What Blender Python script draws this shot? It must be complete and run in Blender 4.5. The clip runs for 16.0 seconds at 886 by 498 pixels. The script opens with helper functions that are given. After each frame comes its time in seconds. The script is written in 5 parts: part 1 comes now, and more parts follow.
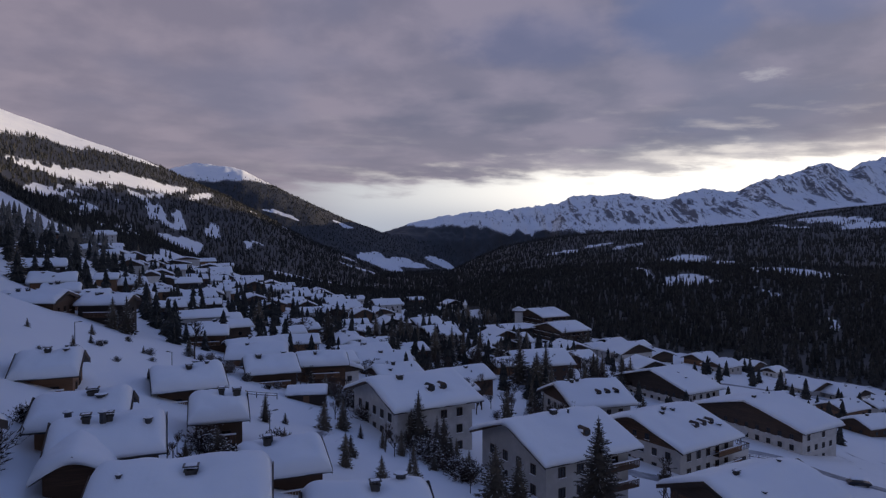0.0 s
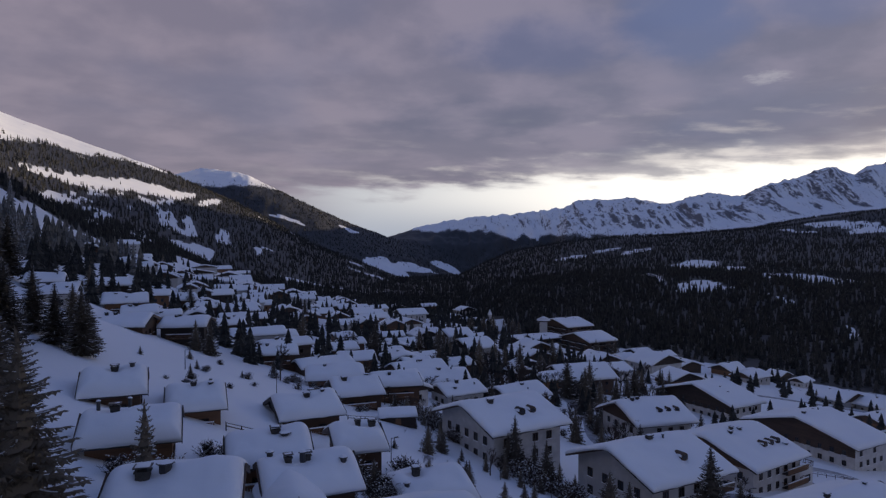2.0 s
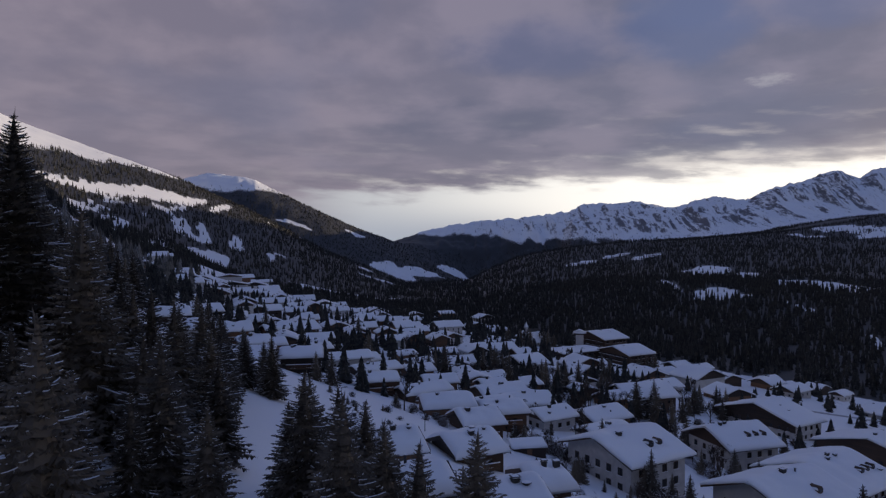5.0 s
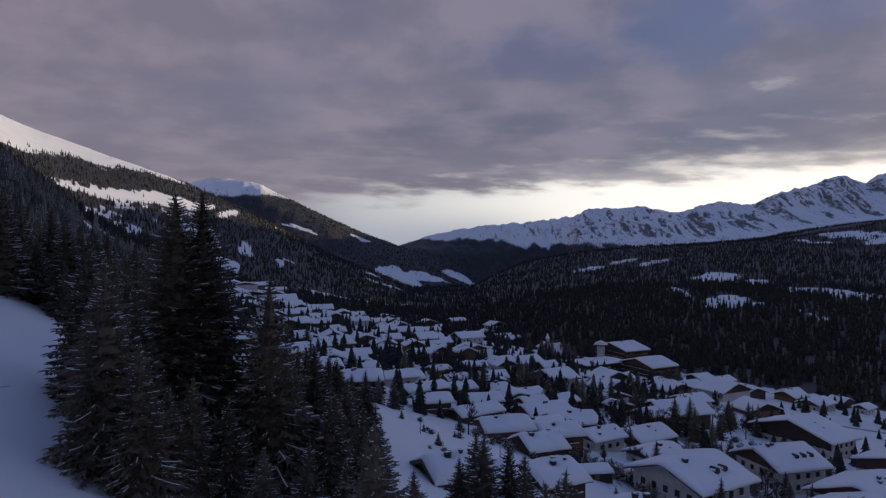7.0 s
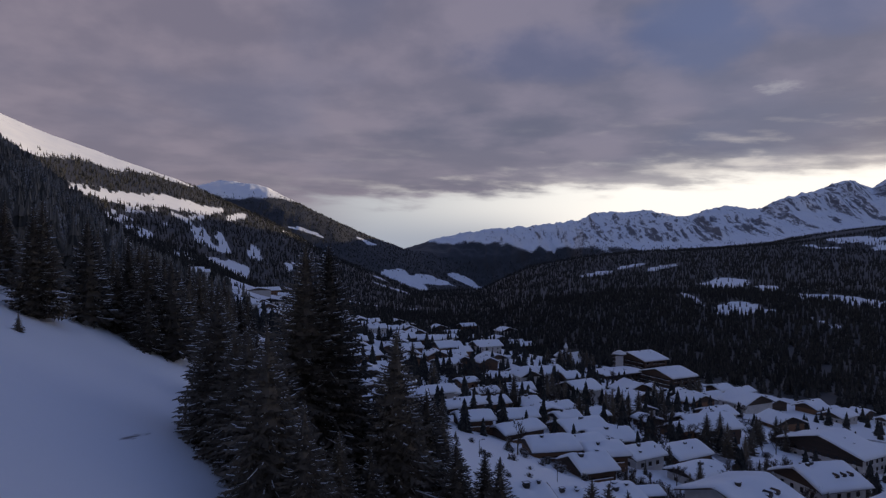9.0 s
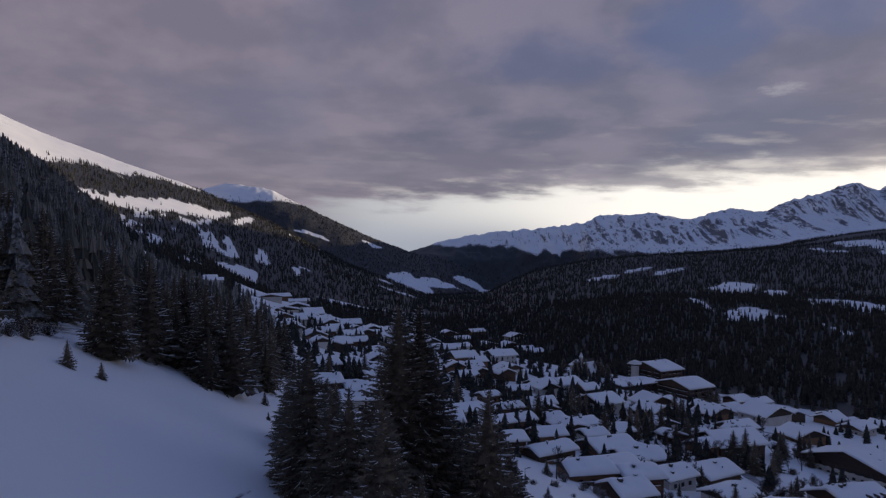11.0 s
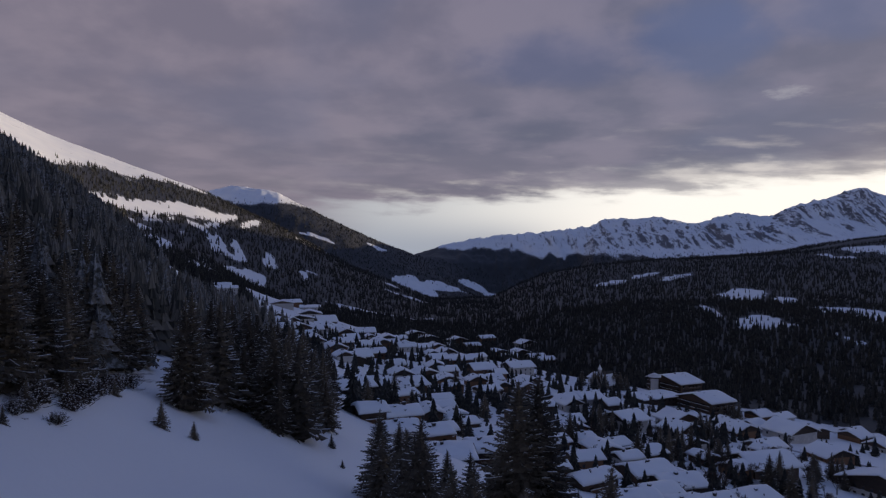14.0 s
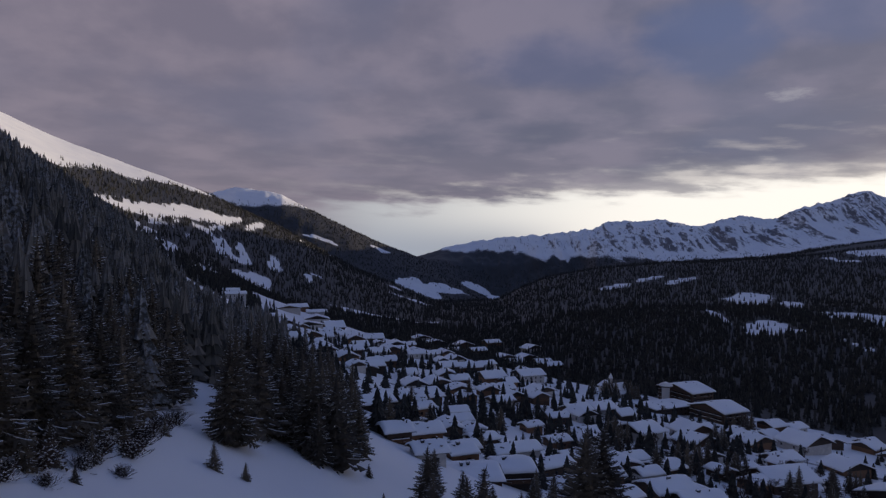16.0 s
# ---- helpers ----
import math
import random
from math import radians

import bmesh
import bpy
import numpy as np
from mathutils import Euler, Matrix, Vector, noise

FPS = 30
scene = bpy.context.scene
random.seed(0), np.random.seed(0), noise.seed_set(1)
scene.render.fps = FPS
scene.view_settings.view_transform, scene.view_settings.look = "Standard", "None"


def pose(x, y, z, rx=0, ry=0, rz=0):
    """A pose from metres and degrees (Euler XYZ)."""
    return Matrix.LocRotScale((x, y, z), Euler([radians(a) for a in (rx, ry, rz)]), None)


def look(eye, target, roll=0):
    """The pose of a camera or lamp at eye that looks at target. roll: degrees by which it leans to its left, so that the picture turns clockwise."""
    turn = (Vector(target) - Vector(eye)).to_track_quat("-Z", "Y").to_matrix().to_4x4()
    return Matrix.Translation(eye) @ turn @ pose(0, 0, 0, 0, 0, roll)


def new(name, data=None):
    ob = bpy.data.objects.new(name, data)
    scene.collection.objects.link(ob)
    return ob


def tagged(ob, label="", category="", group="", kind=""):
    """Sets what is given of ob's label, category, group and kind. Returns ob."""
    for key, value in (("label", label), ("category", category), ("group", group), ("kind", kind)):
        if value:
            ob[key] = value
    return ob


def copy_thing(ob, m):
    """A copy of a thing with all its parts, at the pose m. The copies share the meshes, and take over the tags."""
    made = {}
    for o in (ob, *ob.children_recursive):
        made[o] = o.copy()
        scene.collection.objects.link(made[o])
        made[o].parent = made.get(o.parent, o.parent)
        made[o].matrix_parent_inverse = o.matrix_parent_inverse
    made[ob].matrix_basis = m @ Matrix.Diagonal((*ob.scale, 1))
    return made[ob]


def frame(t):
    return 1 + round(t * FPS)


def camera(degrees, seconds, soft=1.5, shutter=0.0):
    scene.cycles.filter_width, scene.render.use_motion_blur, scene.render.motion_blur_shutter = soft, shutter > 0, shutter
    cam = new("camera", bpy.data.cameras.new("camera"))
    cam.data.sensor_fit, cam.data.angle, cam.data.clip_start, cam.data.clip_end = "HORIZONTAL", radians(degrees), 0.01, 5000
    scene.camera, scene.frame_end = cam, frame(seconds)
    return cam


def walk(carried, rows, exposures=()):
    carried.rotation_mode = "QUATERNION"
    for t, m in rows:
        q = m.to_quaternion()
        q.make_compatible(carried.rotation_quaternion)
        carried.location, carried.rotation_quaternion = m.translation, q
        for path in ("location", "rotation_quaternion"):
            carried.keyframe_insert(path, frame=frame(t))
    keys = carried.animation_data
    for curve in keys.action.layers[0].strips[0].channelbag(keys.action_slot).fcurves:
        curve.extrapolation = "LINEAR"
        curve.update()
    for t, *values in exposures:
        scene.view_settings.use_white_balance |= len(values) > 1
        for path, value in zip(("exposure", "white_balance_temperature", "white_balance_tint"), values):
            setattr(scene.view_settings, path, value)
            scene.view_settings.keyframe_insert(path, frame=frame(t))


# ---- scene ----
cam = camera(65.99, 16.0, 1.3)
PATH = [
    (0, look((-0.00, -0.00, 35.00), (-0.00, 99.97, 32.43), 0.00)),
    (0.5, look((-3.56, -1.01, 36.02), (-3.73, 98.96, 33.56), -0.08)),
    (1, look((-7.39, -2.45, 37.23), (-7.67, 97.53, 34.95), -0.08)),
    (1.5, look((-10.95, -3.96, 38.39), (-11.32, 96.01, 36.25), -0.10)),
    (2, look((-14.89, -5.32, 39.63), (-15.35, 94.66, 37.63), -0.10)),
    (2.5, look((-18.62, -6.63, 40.77), (-19.19, 93.35, 38.90), -0.13)),
    (3, look((-22.66, -8.11, 42.05), (-23.31, 91.87, 40.22), -0.17)),
    (3.5, look((-26.59, -9.68, 43.36), (-27.27, 90.31, 41.60), -0.20)),
    (4, look((-31.08, -11.60, 44.74), (-31.75, 88.38, 43.02), -0.21)),
    (6.5, look((-49.44, -17.73, 51.69), (-50.50, 82.26, 50.53), -0.14)),
    (7, look((-52.67, -19.27, 53.22), (-53.85, 80.72, 52.20), -0.12)),
    (7.5, look((-55.40, -20.41, 54.48), (-56.71, 79.58, 53.57), -0.09)),
    (8, look((-58.08, -20.92, 55.52), (-59.56, 79.07, 54.75), -0.01)),
    (8.5, look((-60.75, -21.45, 56.64), (-62.35, 78.53, 55.91), 0.05)),
    (9, look((-63.16, -21.94, 57.85), (-64.94, 78.04, 57.20), 0.09)),
    (11.5, look((-73.23, -23.59, 64.49), (-75.67, 76.38, 64.19), 0.07)),
    (12, look((-75.28, -23.27, 65.54), (-77.76, 76.70, 65.27), 0.14)),
    (12.5, look((-77.14, -22.84, 66.57), (-79.68, 77.13, 66.35), 0.21)),
    (13, look((-78.93, -22.65, 67.63), (-81.57, 77.32, 67.45), 0.24)),
    (13.5, look((-80.48, -22.66, 68.71), (-83.23, 77.30, 68.61), 0.29)),
    (14, look((-82.14, -22.31, 69.70), (-84.97, 77.65, 69.66), 0.33)),
    (14.5, look((-83.58, -22.25, 70.77), (-86.52, 77.71, 70.74), 0.37)),
    (15, look((-85.12, -22.13, 71.87), (-88.18, 77.83, 71.90), 0.40)),
    (15.5, look((-86.48, -22.01, 72.89), (-89.60, 77.94, 72.98), 0.43)),
    (16, look((-88.01, -21.87, 74.03), (-91.19, 78.08, 74.21), 0.47)),
]
walk(cam, PATH, [(0.0, 0.20), (2.0, 0.13), (4.0, 0.06), (9.0, -0.02), (12.5, -0.06), (16.0, -0.10)])

# ---------------------------------------------------------------- land form
# x to the right, y ahead along the valley, z up; the village lies in front of the start.


def smooth(a, b, v):
    t = np.clip((v - a) / (b - a), 0, 1)
    return t * t * (3 - 2 * t)


def softplus(v):
    return np.log1p(np.exp(np.clip(v, -40, 40))) + np.maximum(v - 40, 0)


def lattice(ix, iy, seed):
    h = (ix.astype(np.int64) * 374761393 + iy.astype(np.int64) * 668265263 + seed * 974634777) & 0xFFFFFFFF
    h = ((h ^ (h >> 13)) * 1274126177) & 0xFFFFFFFF
    return ((h ^ (h >> 16)) & 0xFFFF) / 65535.0


def value_noise(x, y, seed=0):
    ix, iy = np.floor(x), np.floor(y)
    fx, fy = x - ix, y - iy
    fx, fy = fx * fx * (3 - 2 * fx), fy * fy * (3 - 2 * fy)
    a, b = lattice(ix, iy, seed), lattice(ix + 1, iy, seed)
    c, d = lattice(ix, iy + 1, seed), lattice(ix + 1, iy + 1, seed)
    return (a + (b - a) * fx) * (1 - fy) + (c + (d - c) * fx) * fy


def fbm(x, y, octaves=5, seed=0, ridged=False):
    total, amp, norm = 0.0, 1.0, 0.0
    for k in range(octaves):
        n = value_noise(x * 2**k + 17.3 * k, y * 2**k - 9.1 * k, seed + k)
        n = 1 - np.abs(2 * n - 1) if ridged else n
        total, norm, amp = total + amp * n, norm + amp, amp * 0.52
    return total / norm


# skyline of the near and the far ranges: azimuth (tangent from the start), height over the start's level per metre ahead
NEAR_RANGE = [(-0.9, 0.075), (-0.40, 0.090), (-0.364, 0.098), (-0.318, 0.094), (-0.293, 0.0886), (-0.279, 0.0815), (-0.262, 0.0725),
              (-0.235, 0.060), (-0.198, 0.043), (-0.152, 0.0207), (-0.111, 0.0066), (-0.078, -0.0066), (-0.036, -0.029),
              (0.005, -0.05), (0.02, -0.06), (0.15, -0.045), (0.171, -0.004), (0.22, 0.0124), (0.287, 0.0315),
              (0.345, 0.0497), (0.378, 0.0597), (0.428, 0.052), (0.469, 0.0704), (0.51, 0.0787), (0.543, 0.091),
              (0.564, 0.096), (0.593, 0.0845), (0.618, 0.0994), (0.65, 0.1036), (0.8, 0.11), (1.1, 0.15), (1.6, 0.16)]
SUNNY_RIDGE = [(-2, 0.46), (-1.0, 0.275), (-0.8, 0.214), (-0.65, 0.1655), (-0.567, 0.141), (-0.484, 0.117), (-0.442, 0.102), (-0.4, 0.084), (-0.36, 0.067),
               (-0.318, 0.050), (-0.27, 0.026), (-0.2, -0.012), (-0.1, -0.05), (0.0, -0.09)]
FAR_RANGE = [(-0.25, -0.03), (-0.12, -0.01), (-0.078, 0.0017), (-0.012, 0.0207), (0.071, 0.029), (0.146, 0.0331), (0.187, 0.048),
             (0.27, 0.0522), (0.312, 0.0398), (0.386, 0.03), (0.51, 0.0166), (0.9, 0.0)]
HUMP = [(-100, -125), (32, -122), (130, -72), (230, -32), (430, -3), (630, 15), (827, 22), (1125, 42), (1275, 52), (1560, 102), (2400, 190)]


def profile(rows, v):
    return np.interp(v, [a for a, b in rows], [b for a, b in rows])


def village_edge(x):
    return 390 - 0.75 * (x - 150) + 0.002 * np.clip(-x, 0, 330) ** 2


def land(x, y):
    """The height of the ground, snow included."""
    x, y = np.asarray(x, float), np.asarray(y, float)
    yb = np.maximum(y, -400)
    d = -(x + 20 + 0.33 * yb)                     # metres uphill of the slope's foot
    up = 30 * softplus(d / 30)
    yc = np.minimum(yb, 900)
    near = -80.56 - 0.1864 * x * np.exp(-np.abs(yb) / 900) - 9.95 * np.exp(-yc / 180) + 0.0225 * yc + 98.2 * np.exp(-yc / 600)
    near = np.where(yb > 900, near - 0.022 * (yb - 900), near)
    near = np.maximum(near, -70 - 0.02 * np.maximum(yb, 0))
    hill = 0.327 * up + 0.0003 * np.maximum(d - 300, 0) ** 2 + np.interp(d, [95, 143, 172, 231, 330, 400], [0, 17, 23, 27, 40, 60]) * (1 - smooth(420, 760, yb))
    bank = 1.7 * np.exp(-((d - 2) / 42) ** 2) * smooth(15, 45, yb) * (1 - smooth(120, 170, yb))
    z = near + hill + bank
    z = np.minimum(z, 700)
    # gorge beyond the village and the wooded shelf across it
    s = y - village_edge(x)
    axis = -36 - 0.031 * np.maximum(y, 0)
    grow = np.clip((y - 500) / 1900, 0, 1.05) ** 1.5
    shelf = axis + (profile(HUMP, x) + 120) * grow - 14 * smooth(0, 160, s) * (1 - smooth(300, 900, s)) + 22 * smooth(0, 120, x) * (1 - grow)
    shelf = shelf - 0.09 * np.maximum(y - 2600, 0) * (1 - smooth(350, 900, x))
    w = smooth(-30, 260, s) * smooth(-700, 60, x + 0.12 * y - 120)
    lid = np.minimum(z + 60, shelf)
    lid = lid + (shelf - lid) * smooth(700, 1300, y)
    z = z * (1 - w) + lid * w
    side = smooth(250, 900, x) * (1 - smooth(200, 700, y))
    z = z * (1 - side) + (-60 + 0.03 * np.maximum(x - 300, 0)) * side
    # the ranges that close the valley
    r = np.hypot(x, y)
    a = np.clip(x / np.maximum(y, 0.45 * r), -2, 2)
    depth = np.maximum(y, 0.45 * r)
    calm = 0.25 + 0.75 * smooth(-0.12, 0.16, a)
    rough = (fbm(x / 420, y / 420, 5, 3, True) - 0.5) * calm
    spine = fbm(x / 330 + 0.8 * fbm(x / 500, y / 500, 3, 9), y / 2600, 4, 14, True)
    gully = fbm(x / 95 + 1.2 * fbm(x / 260, y / 260, 3, 12), y / 900, 4, 15, True)
    right = smooth(0.10, 0.20, a)
    for rows, at, thick, jag in ((SUNNY_RIDGE, 2750, 2000, 40), (NEAR_RANGE, 4450 - 100 * (1 - right), 1450 - 500 * right, 185), (FAR_RANGE, 4800, 900, 110)):
        top = 35 + profile(rows, a) * at
        sunny = rows is SUNNY_RIDGE
        # buttresses that come forward from the face, with gullies between them
        rise = smooth(at - thick, at, depth)
        if not sunny:
            push = (170 * (spine - 0.45) + 90 * (gully - 0.5)) * calm * np.clip(5 * rise * (1 - rise), 0, 1)
            rise = smooth(at - thick, at, np.minimum(depth + push, np.maximum(at, depth)))
        rise = rise ** 1.35
        fall = np.maximum(0, depth - at) * 0.5
        crest = z + (top - z) * rise + jag * rough * (rise - 0.72 * rise**6) - fall
        if not sunny:
            crest = crest + 26 * calm * (gully - 0.5) * np.clip(4 * rise * (1 - rise), 0, 1)
            crest = crest + 40 * calm * (fbm(x / 75, y / 75, 5, 8, True) - 0.6) * rise**3
            crest = crest + 20 * calm * (fbm(x / 26, y / 60, 3, 18, True) - 0.55) * rise**4
        here = (depth > at - thick) & (y > -0.3 * r)
        if sunny:
            here &= a < 0
        z = np.where(here, np.maximum(z, crest), z)
    z = z + 2.2 * (fbm(x / 38, y / 38, 3, 5) - 0.5) * smooth(25, 90, np.abs(x + 40) + np.maximum(y - 40, 0)) + 14 * (fbm(x / 210, y / 210, 4, 6) - 0.5) * smooth(500, 1300, r)
    return z


def ground_at(x, y):
    return float(land(np.array([x]), np.array([y]))[0])


# ---------------------------------------------------------------- light
SUN_AZ, SUN_EL = 52.0, 4.6          # degrees right of the view ahead, degrees up
sun = new("sun", bpy.data.lights.new("sun", "SUN"))
sun.data.energy, sun.data.angle, sun.data.color = 4.7, radians(0.6), (1.0, 0.80, 0.57)
sun.matrix_world = look((0, 0, 0), (-math.sin(radians(SUN_AZ)), -math.cos(radians(SUN_AZ)), -math.tan(radians(SUN_EL))))


class Net:
    """A short way to write node trees."""

    def __init__(self, tree):
        self.tree = tree

    def node(self, kind, **values):
        n = self.tree.nodes.new(kind)
        for key, value in values.items():
            n.inputs[key.replace("_", " ")].default_value = value
        return n

    def link(self, value, socket):
        if isinstance(value, (int, float)):
            socket.default_value = value
        elif isinstance(value, tuple):
            socket.default_value = (*value, 1) if len(value) == 3 and len(socket.default_value) == 4 else value
        else:
            self.tree.links.new(value, socket)

    def math(self, op, a, b=0.0, c=0.0):
        n = self.tree.nodes.new("ShaderNodeMath")
        n.operation = op
        for k, v in enumerate((a, b, c)):
            self.link(v, n.inputs[k])
        return n.outputs[0]

    def step(self, v, lo, hi):
        n = self.tree.nodes.new("ShaderNodeMapRange")
        n.interpolation_type = "SMOOTHSTEP"
        self.link(v, n.inputs["Value"])
        self.link(lo, n.inputs["From Min"])
        self.link(hi, n.inputs["From Max"])
        return n.outputs[0]

    def mix(self, f, a, b):
        n = self.tree.nodes.new("ShaderNodeMix")
        n.data_type = "RGBA"
        self.link(f, n.inputs[0])
        self.link(a, n.inputs[6])
        self.link(b, n.inputs[7])
        return n.outputs[2]

    def noise(self, vector, scale, detail=4.0, rough=0.55):
        n = self.tree.nodes.new("ShaderNodeTexNoise")
        n.inputs["Scale"].default_value, n.inputs["Detail"].default_value, n.inputs["Roughness"].default_value = scale, detail, rough
        if vector is not None:
            self.tree.links.new(vector, n.inputs["Vector"])
        return n.outputs[0]

    def join(self, x, y, z):
        n = self.tree.nodes.new("ShaderNodeCombineXYZ")
        for k, v in enumerate((x, y, z)):
            self.link(v, n.inputs[k])
        return n.outputs[0]


def cloudy_sky():
    """A dusk sky: a broken layer of grey-mauve cloud over a bright clear strip where the sun is about to rise."""
    world = bpy.data.worlds.new("sky")
    scene.world = world
    world.use_nodes = True
    tree = world.node_tree
    k = Net(tree)
    ray = tree.nodes.new("ShaderNodeTexCoord").outputs["Generated"]
    parts = tree.nodes.new("ShaderNodeSeparateXYZ")
    tree.links.new(ray, parts.inputs[0])
    x, y, z = parts.outputs
    az = k.math("ARCTAN2", x, y)                         # radians, to the right of the view ahead
    el = k.math("ARCSINE", z)
    # clouds lie in a layer, so they flatten towards the horizon
    flat = k.math("DIVIDE", 1.0, k.math("ADD", k.math("MAXIMUM", el, 0.0), 0.15))
    layer = k.join(k.math("MULTIPLY", az, 2.2), k.math("MULTIPLY", flat, 0.62), k.math("MULTIPLY", el, 2.0))
    big = k.noise(layer, 1.5, 3.0, 0.5)
    fine = k.noise(layer, 3.4, 5.0, 0.50)
    wisp = k.noise(k.join(k.math("MULTIPLY", az, 4.2), k.math("MULTIPLY", k.math("ADD", el, k.math("MULTIPLY", az, 0.04)), 21.0), 3.7), 2.6, 5.0, 0.52)
    clear = tree.nodes.new("ShaderNodeTexSky")
    clear.sky_type, clear.sun_disc, clear.sun_elevation, clear.sun_rotation = "NISHITA", False, radians(SUN_EL), radians(SUN_AZ)
    right = k.step(az, -0.55, 0.55)
    grey = k.mix(right, (0.252, 0.214, 0.274), (0.192, 0.180, 0.264))
    dark = k.mix(right, (0.184, 0.162, 0.222), (0.124, 0.128, 0.206))
    body = k.mix(k.step(fine, 0.36, 0.66), dark, grey)
    body = k.mix(k.math("MULTIPLY", k.step(big, 0.50, 0.72), k.math("ADD", 0.25, k.math("MULTIPLY", right, 0.5))), body, (0.105, 0.122, 0.215))
    lit = k.math("MULTIPLY", k.step(wisp, 0.52, 0.78), k.step(el, 0.23, 0.09))
    body = k.mix(k.math("MULTIPLY", lit, k.math("MULTIPLY", right, 0.75)), body, (0.46, 0.42, 0.44))

    # openings in the layer, with the deeper blue above them
    for ca, ce, sa, se, f, tint in ((0.33, 0.285, 0.075, 0.045, 0.5, (0.085, 0.125, 0.275)), (0.14, 0.275, 0.12, 0.035, 0.45, (0.075, 0.098, 0.215)), (0.56, 0.30, 0.20, 0.03, 0.5, (0.10, 0.13, 0.27)),
                                    (0.02, 0.17, 0.11, 0.022, 0.45, (0.085, 0.095, 0.165))):
        u = k.math("DIVIDE", k.math("SUBTRACT", az, ca), sa)
        v = k.math("DIVIDE", k.math("SUBTRACT", el, ce), se)
        q = k.math("ADD", k.math("MULTIPLY", u, u), k.math("MULTIPLY", v, v))
        hole = k.math("MULTIPLY", k.step(k.math("ADD", q, k.math("MULTIPLY", k.math("SUBTRACT", fine, 0.5), 5.0)), 2.2, 0.0), f)
        body = k.mix(hole, body, tint)
    # one small bright tear
    u, v = k.math("DIVIDE", k.math("SUBTRACT", az, 0.435), 0.026), k.math("DIVIDE", k.math("SUBTRACT", el, 0.2045), 0.0065)
    q = k.math("ADD", k.math("MULTIPLY", u, u), k.math("MULTIPLY", v, v))
    torn = k.noise(k.join(k.math("MULTIPLY", az, 30.0), k.math("MULTIPLY", el, 90.0), 0.5), 1.3, 4.0, 0.6)
    body = k.mix(k.math("MULTIPLY", k.step(k.math("ADD", q, k.math("MULTIPLY", k.math("SUBTRACT", torn, 0.5), 7.0)), 2.0, -1.2), 0.5), body, (0.42, 0.41, 0.46))
    # the clear strip under the cloud base
    base = k.math("ADD", 0.071, k.math("MULTIPLY", az, 0.042))
    edge = k.math("SUBTRACT", el, k.math("ADD", base, k.math("MULTIPLY", k.math("SUBTRACT", wisp, 0.5), 0.062)))
    rim = k.math("MULTIPLY", k.math("MULTIPLY", k.step(edge, 0.034, 0.006), k.step(az, -0.22, 0.0)), k.step(wisp, 0.38, 0.62))
    body = k.mix(k.math("MULTIPLY", rim, 0.6), body, (0.60, 0.55, 0.55))
    strip = k.math("MULTIPLY", k.step(edge, 0.016, -0.012), k.step(az, -0.31, -0.10))
    strip = k.math("MAXIMUM", strip, k.math("MULTIPLY", k.step(edge, 0.05, -0.01), k.math("MULTIPLY", k.step(az, 0.0, 0.30), 0.35)))
    glow = k.mix(k.step(az, -0.20, 0.30), (0.46, 0.48, 0.53), (1.04, 1.0, 0.95))
    low = k.mix(k.step(el, 0.0, 0.06), (0.36, 0.40, 0.48), glow)
    glow = k.mix(k.step(az, 0.02, 0.22), low, glow)
    body = k.mix(strip, body, glow)
    # overhead the layer thins and the blue of the morning comes through
    high = k.step(el, 0.34, 0.75)
    body = k.mix(k.math("MULTIPLY", high, 0.9), body, (0.070, 0.127, 0.320))
    # and the side away from the sunrise is a duller blue
    away = k.step(k.math("ABSOLUTE", k.math("SUBTRACT", az, 0.3)), 1.1, 2.0)
    body = k.mix(k.math("MULTIPLY", away, 0.85), body, (0.106, 0.132, 0.250))
    add = tree.nodes.new("ShaderNodeMix")
    add.data_type, add.blend_type = "RGBA", "ADD"
    add.inputs[0].default_value = 0.010
    tree.links.new(body, add.inputs[6])
    tree.links.new(clear.outputs[0], add.inputs[7])
    tree.links.new(add.outputs[2], tree.nodes["Background"].inputs[0])
    tree.nodes["Background"].inputs[1].default_value = 1.0


cloudy_sky()

# ---------------------------------------------------------------- materials


def material(name, rough=0.8, metal=0.0):
    m = bpy.data.materials.new(name)
    m.use_nodes = True
    k = Net(m.node_tree)
    b = m.node_tree.nodes["Principled BSDF"]
    b.inputs["Roughness"].default_value, b.inputs["Metallic"].default_value = rough, metal
    pos = m.node_tree.nodes.new("ShaderNodeNewGeometry").outputs["Position"]
    return m, k, b, pos


def bump(k, b, height, strength, distance):
    n = k.node("ShaderNodeBump", Strength=strength, Distance=distance)
    k.tree.links.new(height, n.inputs["Height"])
    k.tree.links.new(n.outputs[0], b.inputs["Normal"])


def local(k):
    return k.tree.nodes.new("ShaderNodeTexCoord").outputs["Object"]


def rand(k):
    return k.tree.nodes.new("ShaderNodeObjectInfo").outputs["Random"]


def island(k):
    return k.tree.nodes.new("ShaderNodeNewGeometry").outputs["Random Per Island"]


